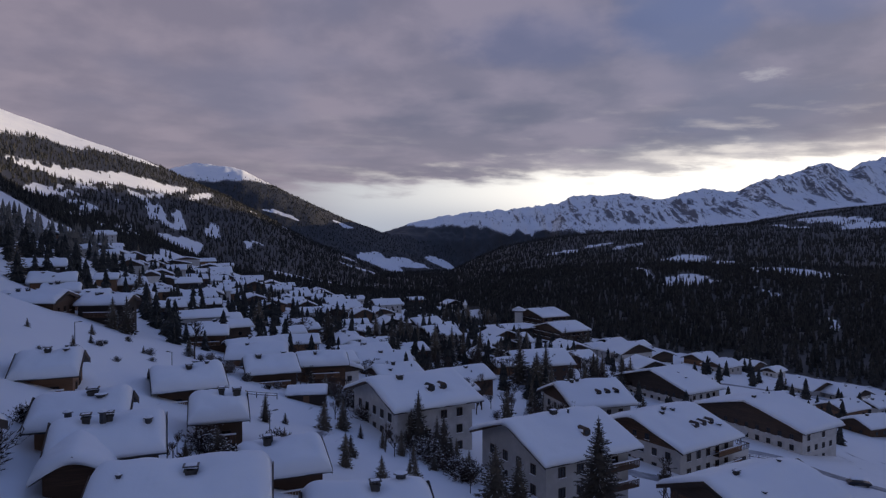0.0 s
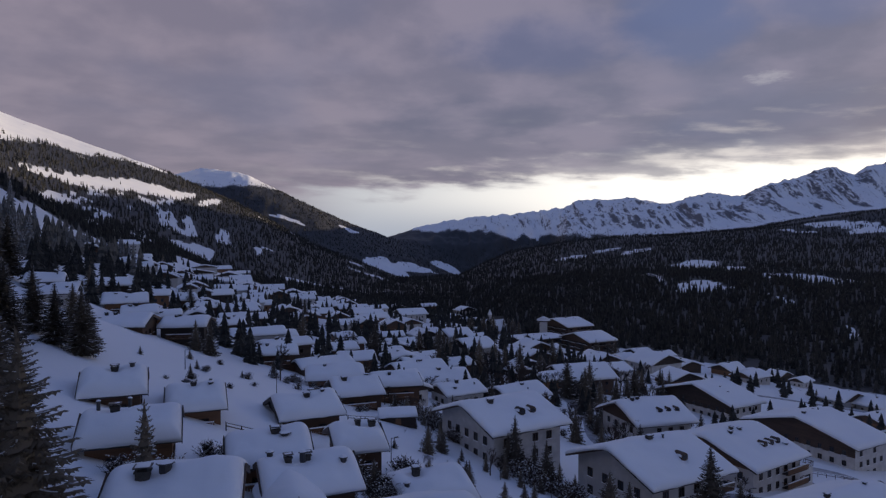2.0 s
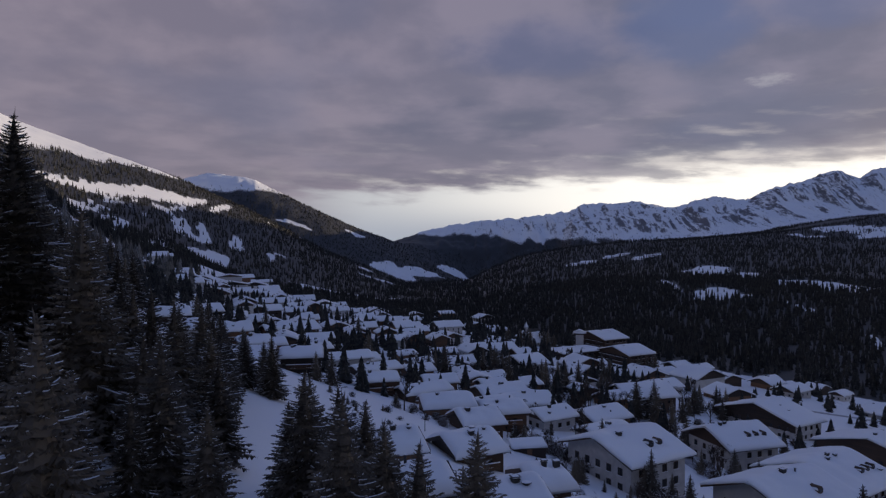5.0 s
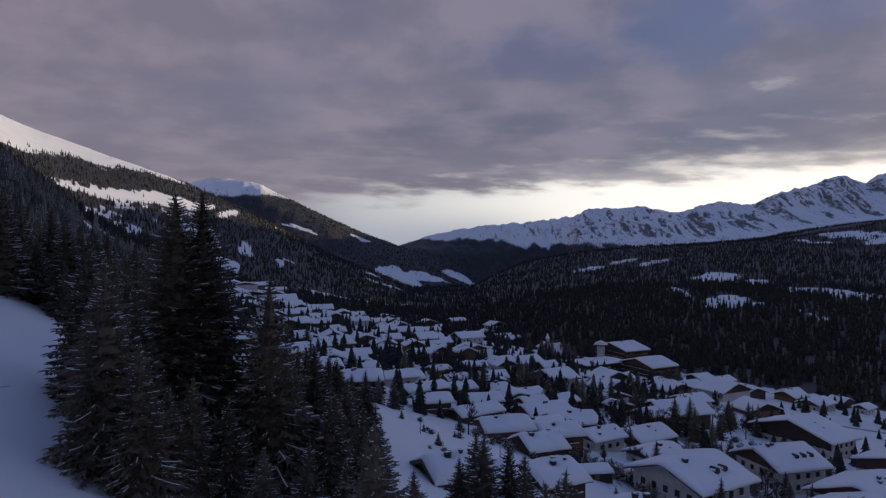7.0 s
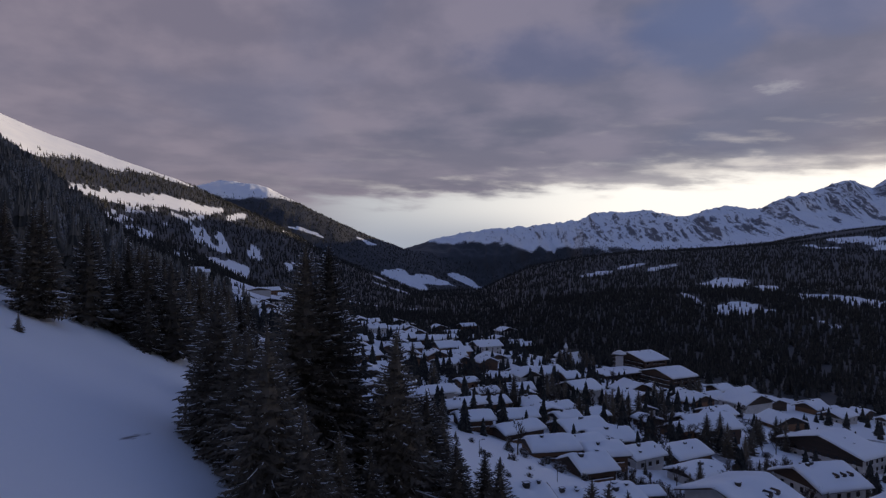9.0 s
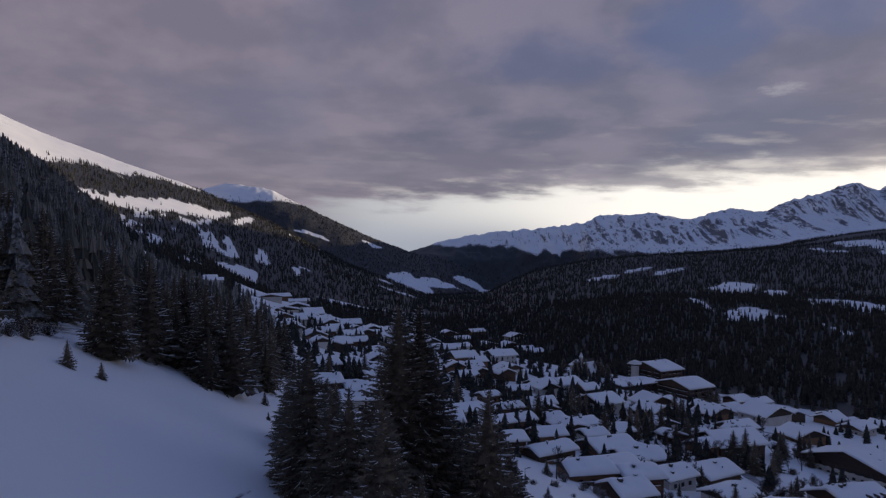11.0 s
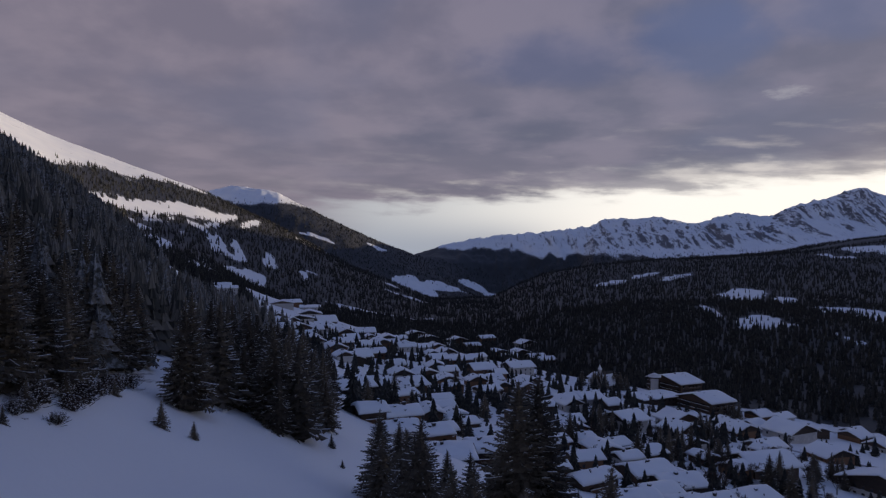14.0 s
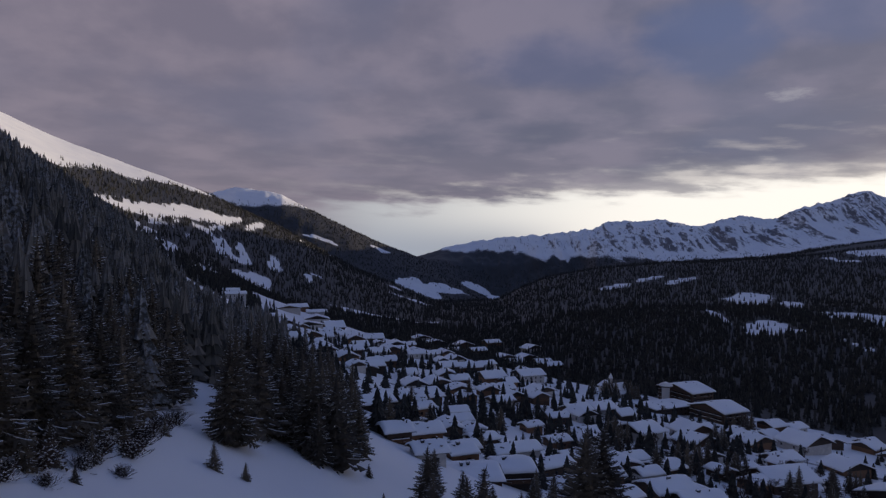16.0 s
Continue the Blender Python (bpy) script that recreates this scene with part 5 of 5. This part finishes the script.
def car(x, y, heading, label, paint):
    ob = thing("car", x, y, ground_at(x, y) + 0.02, heading, label, "car", "parked cars")
    side = [(-2.1, 0.35), (2.15, 0.35), (2.2, 0.75), (1.3, 0.92), (-2.0, 0.95), (-2.2, 0.7)]
    b = Shell()
    n = len(side)
    v = [(a, -0.85, c) for a, c in side] + [(a, 0.85, c) for a, c in side]
    b.add(v, [list(range(n)), list(range(n, 2 * n))[::-1]] + [[i, i + n, (i + 1) % n + n, (i + 1) % n] for i in range(n)])
    part("body", b.mesh("body", paint), ob)
    cab = Shell().add([(-1.7, -0.75, 0.94), (0.9, -0.75, 0.9), (0.2, -0.6, 1.45), (-1.3, -0.6, 1.45), (-1.7, 0.75, 0.94), (0.9, 0.75, 0.9), (0.2, 0.6, 1.45), (-1.3, 0.6, 1.45)],
                      [[0, 1, 2, 3], [7, 6, 5, 4], [1, 5, 6, 2], [0, 3, 7, 4], [3, 2, 6, 7]])
    part("cabin", cab.mesh("cabin", GLASS), ob)
    part("roof_snow", snow_blanket(1.9, 1.4, 0.05, 0.22, 8, 8, int(abs(x))), ob, "snow on the car's roof", pose(-0.5, 0, 1.45))
    tyre = Shell()
    tyre.add([(0.33 * math.cos(k * 0.524), yy, 0.33 * math.sin(k * 0.524)) for yy in (-0.1, 0.1) for k in range(12)], [list(range(12)), list(range(12, 24))[::-1]] + [[k, k + 12, (k + 1) % 12 + 12, (k + 1) % 12] for k in range(12)])
    me = tyre.mesh("wheel", RUBBER)
    for wx in (-1.35, 1.35):
        for wy in (-0.8, 0.8):
            part("wheel", me, ob, at=pose(wx, wy, 0.33))


car(85.5, 139.0, -12, "dark car parked on a snowy forecourt", CAR_PAINT)
car(58.0, 387.0, 60, "dark car parked by the village street", CAR_PAINT)
car(61.0, 383.0, 62, "dark car parked by the village street", CAR_PAINT)
car(52.0, 372.0, 64, "dark car parked by the village street", CAR_PAINT)



def road(name, line, wide, label):
    """A ploughed road laid over the ground along a line of the plan."""
    pts = np.array(line, float)
    seg = np.r_[0, np.cumsum(np.hypot(*np.diff(pts, axis=0).T))]
    t = np.arange(0, seg[-1], 1.5)
    cx, cy = np.interp(t, seg, pts[:, 0]), np.interp(t, seg, pts[:, 1])
    for _ in range(8):
        cx[1:-1], cy[1:-1] = (cx[:-2] + cx[2:]) / 2, (cy[:-2] + cy[2:]) / 2
    dx, dy = np.gradient(cx), np.gradient(cy)
    n = np.hypot(dx, dy)
    verts, m = [], 7
    for k in range(m):
        o = (k / (m - 1) - 0.5) * (wide + 1.2 * (fbm(t / 6 + k, t * 0, 2, 77) - 0.5))
        x, y = cx - o * dy / n, cy + o * dx / n
        verts.append(np.stack([x, y, land(x, y) + (0.16 if 0 < k < m - 1 else -0.1)], -1))
    v = np.stack(verts, 1)
    L = len(t)
    faces = [[i * m + k, (i + 1) * m + k, (i + 1) * m + k + 1, i * m + k + 1] for i in range(L - 1) for k in range(m - 1)]
    tagged(new(name, mesh_of(name, v.reshape(-1, 3), faces, ROAD, soft=True)), label, "road", kind="structure")


road("road", [(104, 138), (90, 138), (83, 147), (80, 158), (66, 158), (58, 120), (34, 118), (24, 128), (20, 150), (26, 190), (24, 240), (30, 275), (34, 305), (39, 341), (50, 400), (53, 440)], 5.5, "ploughed village street with grey packed snow")
road("road", [(39, 341), (60, 330), (92, 300), (130, 300), (180, 290)], 5.0, "ploughed side street with grey packed snow")
road("road", [(34, 305), (0, 330), (-40, 345), (-90, 350), (-130, 330)], 4.5, "ploughed side street with grey packed snow")

# ---------------------------------------------------------------- trees
def clear_of_homes(x, y, gap):
    return all(math.hypot(x - hx, y - hy) > hr * 0.82 + gap for hx, hy, hr in HOMES)


def grove(kinds, count, seed, corners, low, high, space):
    """Spruces at random inside a polygon of the plan, none on a house and none too close together."""
    g = random.Random(seed)
    xs, ys = [c[0] for c in corners], [c[1] for c in corners]
    done = []
    for _ in range(count * 40):
        if len(done) >= count:
            break
        x, y = g.uniform(min(xs), max(xs)), g.uniform(min(ys), max(ys))
        inside = False
        for (x1, y1), (x2, y2) in zip(corners, corners[1:] + corners[:1]):
            if (y1 > y) != (y2 > y) and x < (x2 - x1) * (y - y1) / (y2 - y1) + x1:
                inside = not inside
        if inside and clear_of_homes(x, y, 0.8) and all((x - a) ** 2 + (y - b) ** 2 > space * space for a, b in done):
            done.append((x, y))
            tree(kinds, x, y, g.uniform(low, high), spread=g.uniform(0.85, 1.2))



tree(MID, -17.8, 101.4, 4.6)
tree(MID, -25.0, 95.4, 4.3)
tree(MID, -11.9, 82.8, 4.5)
tree(BUSHY, -7.4, 81.7, 2.9)
tree(BUSHY, -3.4, 83.2, 3.4)
tree(BUSHY, -22.8, 97.9, 1.8)
tree(BUSHY, -50.8, 135.9, 3.9)
tree(MID, -66.2, 142.4, 8.3)
tree(MID, -70.2, 144.6, 7.2)
tree(MID, -100.8, 190.0, 5.5)
tree(MID, -248.3, 555.9, 13.5)
tree(MID, 14.7, 268.4, 13.5)
tree(MID, 92.1, 253.6, 4.6)
tree(MID, 156.6, 310.3, 5.7)
tree(BUSHY, 38.6, 118.1, 3.4)
tree(MID, -66.6, 223.2, 7.4)
tree(MID, -41.6, 209.4, 4.3)
tree(MID, -58.3, 260.8, 6.5)
tree(MID, -44.4, 261.6, 8.7)
tree(MID, -82.4, 191.2, 7.9)
tree(MID, -84.3, 209.7, 5.2)
tree(MID, -3.8, 104.5, 9.5)
tree(MID, 0.1, 96.4, 7.6)
tree(MID, -2.8, 240.3, 13.9)
tree(MID, 3.3, 249.9, 13.5)
tree(MID, 7.7, 257.8, 12.8)
tree(MID, -22.8, 68.5, 4.5)
tree(MID, -16.9, 72.3, 5.4)
tree(MID, 32.5, 204.0, 10.1)
tree(MID, 24.5, 216.7, 13.5)
tree(MID, 29.0, 210.0, 12.2)
tree(MID, 41.6, 221.0, 9.2)
tree(MID, 63.3, 240.6, 8.0)
tree(MID, 49.7, 237.9, 7.9)
tree(MID, -25.4, 256.7, 13.5)
tree(MID, -40.5, 240.4, 13.1)
tree(MID, -46.1, 223.1, 10.2)
tree(MID, 61.6, 342.9, 13.5)
tree(MID, -17.2, 230.1, 12.6)
tree(MID, -2.8, 251.6, 12.5)
tree(MID, 35.2, 232.5, 12.7)
tree(MID, -72.3, 266.8, 10.8)
tree(MID, -99.9, 221.9, 8.1)
tree(MID, -109.3, 174.8, 9.8)
tree(MID, -108.3, 243.2, 11.0)
tree(MID, -85.2, 333.5, 13.5)
def village_wood(name, label, count, seed, corners, low, high, space, tiers=8):
    """Dark spruces between the far houses, too many to count, as one mesh."""
    g = random.Random(seed)
    xs, ys = [c[0] for c in corners], [c[1] for c in corners]
    done = []
    for _ in range(count * 30):
        x, y = g.uniform(min(xs), max(xs)), g.uniform(min(ys), max(ys))
        inside = False
        for (x1, y1), (x2, y2) in zip(corners, corners[1:] + corners[:1]):
            if (y1 > y) != (y2 > y) and x < (x2 - x1) * (y - y1) / (y2 - y1) + x1:
                inside = not inside
        if inside and len(done) < count and clear_of_homes(x, y, 0.3) and all((x - a) ** 2 + (y - b) ** 2 > space * space for a, b in done):
            done.append((x, y))
    fx, fy = np.array(done).T
    stuff_trees(name, label, fx, fy, land(fx, fy) - 0.3, np.array([g.uniform(low, high) for _ in done]), tiers, 7, seed, None, 1.35)


tree(BIG[1:2], 18.5, 80.5, 14.0, spread=1.1)
grove(MID + BUSHY, 9, 34, [(-13, 116), (-8, 113), (7, 92), (13, 84), (7, 82), (-3, 98)], 2.8, 7.5, 1.7)
grove(MID + BARE, 24, 35, [(20, 122), (44, 150), (60, 160), (40, 190), (10, 150)], 4, 9, 3)
grove(MID + BARE, 22, 36, [(-10, 146), (20, 140), (30, 180), (0, 200), (-30, 170)], 4, 10, 3)
# the tall pair and the spruces round it, below the meadow
tree(BIG[:1], -76.9, 40.5, 23.3, 10, 1.38)
tree(BIG[:1], -75.0, 41.8, 24.5, 140, 1.28)
tree(BIG[1:2], -37.3, 30.1, 14.4, spread=1.3)
for tx, ty, th in ((-46.1, 42.0, 11.5), (-60.1, 47.3, 10.0), (-56.4, 14.0, 14.6), (-50.0, 36.5, 13.0), (-45.3, 24.8, 14.6), (-67.0, 66.0, 12.0), (-86.0, 43.0, 15.5),
                   (-83.0, 39.0, 13.0), (-91.5, 58.5, 10.0), (-92.5, 64.0, 12.0), (-66.0, 47.0, 14.0), (-63.0, 38.5, 11.0),
                   (-50.5, 41.0, 12.0), (-47.8, 38.6, 12.5), (-72.4, 32.4, 9.0), (-70.0, 33.4, 8.5), (-73.4, 30.4, 8.0)):
    tree(BIG[1:], tx, ty, th, spread=1.22)
for tx, ty, th in ((-70.0, 52.0, 13.0), (-78.0, 51.0, 13.5), (-81.0, 60.0, 12.0), (-60.5, 31.0, 8.0), (-66.0, 29.0, 7.0), (-70.0, 62.0, 12.5), (-64.5, 58.0, 11.0), (-75.0, 60.0, 13.0),
                   (-73.0, 71.0, 11.0), (-79.0, 46.0, 13.0), (-86.0, 52.0, 12.0), (-88.0, 63.0, 11.0), (-84.0, 70.0, 10.0), (-93.0, 96.5, 8.0), (-67.5, 42.0, 12.0), (-80.0, 36.0, 9.0)):
    tree(BIG[1:], tx, ty, th, spread=1.18)
for tx, ty, th in ((-87.6, 46.0, 13.5), (-81.0, 36.8, 14.0), (-77.2, 28.8, 15.5), (-74.0, 27.0, 11.0), (-68.5, 40.0, 19.0), (-77.0, 33.0, 14.0)):
    tree(BIG[1:2], tx, ty, th, spread=1.15)
for tx, ty, th in ((-59.5, 33.5, 12.0), (-63.0, 41.5, 11.0), (-55.5, 31.5, 9.0), (-62.5, 27.5, 9.0), (-41.0, 27.0, 13.0), (-43.5, 31.0, 12.5), (-44.0, 36.0, 11.5), (-47.0, 33.0, 12.0), (-46.0, 29.0, 12.5), (-66.6, 91.0, 10.0), (-71.0, 92.0, 9.0), (-70.0, 99.0, 8.0), (-76.0, 95.0, 10.0), (-75.0, 104.0, 8.5), (-70.5, 80.0, 11.0), (-68.5, 73.0, 11.0), (-74.0, 84.0, 12.0), (-72.0, 76.0, 12.0), (-122.5, 27.0, 11.0), (-123.2, 32.5, 13.0), (-123.6, 38.5, 13.0), (-124.2, 45.0, 12.0), (-122.0, 21.5, 12.0), (-125.5, 52.0, 12.0), (-52.0, 40.0, 9.5)):
    tree(BIG[1:], tx, ty, th, spread=1.2)
tree(BUSHY, -37.9, 46.3, 8.0, spread=0.75)
for tx, ty, th in ((-115.4, 52.4, 3.2), (-112.4, 54.1, 2.2), (-120.6, 31.0, 3.8), (-120.0, 36.0, 3.0), (-121.5, 40.0, 3.6), (-120.3, 27.5, 3.4), (-121.8, 45.0, 3.2), (-122.9, 49.5, 3.0), (-124.0, 47.0, 2.6), (-126.0, 60.0, 3.0), (-103.2, 88.0, 2.4), (-99.5, 77.0, 1.4),
                   (-63.0, 122.0, 2.2), (-58.0, 112.0, 1.8), (-55.0, 101.0, 2.6), (-66.0, 108.0, 1.6), (-52.0, 118.0, 1.5), (-71.0, 97.0, 2.4), (-122.5, 56.0, 2.2), (-118.0, 30.0, 1.6)):
    tree(BUSHY, tx, ty, th)
tree(BIG[1:2], -118.5, 68.6, 16.3)


grove(BIG[1:] + MID[:1], 62, 21, [(-119, 65), (-112, 69), (-106, 79), (-105, 96), (-110, 125), (-118, 160), (-145, 165), (-132, 110)], 9, 17, 3.0)
village_wood("upper_spruces", "dark spruces along the edge of the ski slope", 26, 22, [(-116, 128), (-104, 135), (-104, 200), (-150, 260), (-160, 180)], 8, 14, 3.5, 10)
grove(BIG[1:] + MID[:1], 60, 23, [(-124, 26), (-125, 62), (-136, 96), (-152, 100), (-148, 20)], 9, 17, 2.6)
village_wood("village_spruces", "dark spruces between the snowy chalets", 165, 24, [(-60, 150), (30, 190), (40, 300), (-90, 330), (-120, 250)], 6, 12, 4, 10)
village_wood("roadside_spruces", "dark spruces beside the lower village streets", 85, 26, [(60, 170), (200, 230), (160, 370), (40, 330)], 5, 11, 4, 10)
village_wood("slope_spruces", "dark spruces beside the upper chalets", 26, 27, [(-104, 150), (-68, 162), (-110, 260), (-190, 330), (-160, 230)], 7, 13, 5, 10)

def shrub_prototype(h, seed):
    """A round leafless shrub of many stems with snow caught in its twigs."""
    r = random.Random(seed)
    base = thing("snowy_shrub", 0, 0, -1500 - 30 * seed, 0, "round brown shrub with snow caught in its twigs", "shrub", "shrubs")
    V, F, SV, SF = [], [], [], []
    for _ in range(150):
        a, lean = r.uniform(0, 6.283), abs(r.gauss(0.0, 0.55))
        d = Vector((math.sin(lean) * math.cos(a), math.sin(lean) * math.sin(a), math.cos(lean)))
        p, length = Vector((0.12 * math.cos(a), 0.12 * math.sin(a), -0.2)), h * r.uniform(0.6, 1.05)
        for k in range(3):
            q = p + d * length / 3
            e = d.orthogonal().normalized() * (0.035 - 0.009 * k)
            g_ = d.cross(e)
            o = len(V)
            V.extend(tuple(c) for c in (p + e, p + g_, p - e - g_, q))
            F.extend(((o, o + 1, o + 3), (o + 1, o + 2, o + 3), (o + 2, o, o + 3)))
            for _ in range(3 if k else 0):
                t = (d + Vector((r.uniform(-1, 1), r.uniform(-1, 1), r.uniform(-0.6, 0.8)))).normalized() * h * r.uniform(0.08, 0.2)
                m = p + (q - p) * r.random()
                o = len(V)
                w_ = t.orthogonal().normalized() * 0.05
                V.extend(tuple(c) for c in (m - w_, m + w_, m + t))
                F.append((o, o + 1, o + 2))
                if r.random() < 0.30:
                    c, size = m + t * r.uniform(0.3, 0.9), h * r.uniform(0.018, 0.045)
                    o = len(SV)
                    SV.extend(tuple(c + Vector(v) * size) for v in ((1, 0, 0), (-0.5, 0.85, 0), (-0.5, -0.85, 0), (0, 0, 0.8)))
                    SF.extend(((o, o + 1, o + 3), (o + 1, o + 2, o + 3), (o + 2, o, o + 3), (o, o + 2, o + 1)))
            p = q
            d = (d + Vector((r.uniform(-0.3, 0.3), r.uniform(-0.3, 0.3), r.uniform(-0.1, 0.25)))).normalized()
    twigs = part("branchwork", mesh_of("branchwork", V, F, LARCH), base, "dense brown twigs")
    tagged(twigs, kind="stuff")
    tagged(part("snow", mesh_of("snow", SV, SF, SNOW), twigs, "snow caught in the twigs"), kind="stuff")
    return base, h


SHRUB = [shrub_prototype(2.4, 31), shrub_prototype(3.0, 32)]
# the hedge of shrubs below the sloping lane
g = random.Random(77)
for (ax, ay), (bx, by), n in (((-22, 133), (-13, 116), 16), ((-13, 116), (-5, 102), 17), ((-5, 102), (3, 88), 14)):
    for k in range(n):
        u = (k + g.uniform(-0.3, 0.3)) / n
        hx, hy = ax + (bx - ax) * u + g.uniform(-0.2, 3.0), ay + (by - ay) * u + g.uniform(0, 2.6)
        if clear_of_homes(hx, hy, -3.6):
            tree(SHRUB, hx, hy, g.uniform(1.7, 3.4), spread=g.uniform(1.0, 1.5))
for hx, hy in ((-26.2, 74.1), (-24.6, 73.0), (-23.2, 71.0), (-22.4, 68.6), (-21.4, 66.6), (-25.4, 71.8), (-31.5, 69.5), (-37.6, 65.0), (-39.0, 63.0), (-19.5, 80.5), (-20.6, 83.2), (-34.0, 50.0), (-35.5, 52.5), (-38.5, 52.0), (-37.0, 49.0), (-41.5, 49.5)):
    tree(SHRUB, hx, hy, g.uniform(1.6, 3.2), spread=g.uniform(1.0, 1.4))
for hx, hy, hh_ in ((-119.6, 24.0, 1.8), (-120.4, 29.2, 2.4), (-119.4, 33.4, 1.6), (-120.8, 38.0, 2.6), (-119.8, 42.4, 2.0), (-121.2, 47.2, 2.4), (-122.6, 53.0, 2.0), (-118.2, 26.6, 1.2), (-117.6, 36.4, 1.3), (-123.6, 58.0, 2.2), (-124.4, 63.5, 2.0)):
    tree(SHRUB, hx, hy, hh_, spread=1.2)
grove(SHRUB, 8, 64, [(-66, 92), (-50, 88), (-44, 108), (-52, 126), (-68, 122)], 0.8, 1.8, 2.5)
grove(SHRUB, 40, 61, [(-42, 190), (30, 165), (84, 215), (90, 330), (0, 350), (-70, 300)], 2.0, 3.6, 3)
grove(SHRUB, 16, 62, [(-60, 128), (-30, 118), (-22, 140), (-44, 160)], 1.2, 2.2, 3)
grove(SHRUB, 18, 63, [(20, 122), (44, 150), (60, 160), (40, 190), (10, 150)], 1.8, 3.2, 2.5)
grove(BUSHY + BARE, 9, 37, [(-27, 70), (-20, 72), (-22, 62), (-27, 64)], 1.6, 3.2, 1.4)
grove(BARE + MID, 12, 38, [(-22, 122), (-16, 108), (-8, 102), (0, 92), (4, 88), (-4, 92), (-16, 104)], 2.2, 5, 1.8)
grove(BUSHY, 7, 28, [(-16, 92), (2, 92), (14, 70), (6, 60), (-14, 84)], 2.0, 4.2, 2.2)
grove(BUSHY + BARE, 34, 29, [(-26, 128), (-14, 118), (-8, 122), (-14, 140), (-34, 152), (-46, 142)], 2.0, 5, 1.8)

village_wood("village_trees", "dark spruces between the far houses of the village", 330, 25, [(-200, 300), (60, 280), (60, 430), (-60, 560), (-230, 640)], 6, 13, 3.5)
grove(BARE, 26, 31, [(-50, 130), (0, 140), (40, 175), (60, 260), (-20, 300), (-60, 200)], 5, 9, 5)
grove(BARE, 16, 32, [(-90, 330), (60, 300), (40, 420), (-120, 470)], 5, 9, 7)
# brown clumps and dark spruces between the houses in the middle of the village
for cx, cy, n, kinds, lo, hi, sp in ((47, 256, 7, BARE, 9, 12, 3.2), (14, 233, 8, BARE, 7, 10, 3), (3, 290, 8, BARE, 7, 10, 3), (-52, 322, 8, BARE, 7, 11, 3), (62, 250, 6, MID, 9, 14, 3), (-12, 300, 6, MID, 9, 13, 3),
                                     (8, 455, 8, MID, 9, 13, 3), (28, 470, 7, MID, 9, 14, 3), (20, 250, 5, MID, 9, 12, 3), (76, 398, 5, MID, 8, 12, 3), (-28, 262, 8, BARE, 6, 9, 3), (30, 318, 6, MID, 8, 13, 3)):
    grove(kinds, n, int(cx * 3 + cy), [(cx - 9, cy - 9), (cx + 9, cy - 9), (cx + 9, cy + 9), (cx - 9, cy + 9)], lo, hi, sp)
grove(BARE, 46, 39, [(-44, 190), (30, 170), (80, 215), (90, 330), (0, 350), (-70, 300)], 5, 9, 4)
grove(BARE, 10, 33, [(0, 90), (10, 70), (60, 110), (50, 125), (25, 120)], 3, 6, 4)

for proto, _ in BIG + MID + BUSHY + BARE + SHRUB:
    if proto.name not in USED:
        for o in (*proto.children_recursive, proto):
            bpy.data.objects.remove(o)

# ---------------------------------------------------------------- woods
fx, fy, fz = wood_scatter(34000, 71, (-470, -118, -60, 620), 0.62, 60, 480)
hh = np.random.default_rng(5).uniform(9, 19, len(fx))
stuff_trees("hillside_forest", "dense frosted spruce forest on the slope above the village", fx, fy, fz - 0.4, hh, 7, 6, 6, HILL_NEEDLES)
fx, fy, fz = wood_scatter(64000, 72, (-900, 1250, 300, 1350), 0.62, 380, 1350)
keep = ~((fx < -118) & (np.hypot(fx, fy) < 470))
fx, fy, fz = fx[keep], fy[keep], fz[keep]
hh = np.random.default_rng(7).uniform(7, 15, len(fx))
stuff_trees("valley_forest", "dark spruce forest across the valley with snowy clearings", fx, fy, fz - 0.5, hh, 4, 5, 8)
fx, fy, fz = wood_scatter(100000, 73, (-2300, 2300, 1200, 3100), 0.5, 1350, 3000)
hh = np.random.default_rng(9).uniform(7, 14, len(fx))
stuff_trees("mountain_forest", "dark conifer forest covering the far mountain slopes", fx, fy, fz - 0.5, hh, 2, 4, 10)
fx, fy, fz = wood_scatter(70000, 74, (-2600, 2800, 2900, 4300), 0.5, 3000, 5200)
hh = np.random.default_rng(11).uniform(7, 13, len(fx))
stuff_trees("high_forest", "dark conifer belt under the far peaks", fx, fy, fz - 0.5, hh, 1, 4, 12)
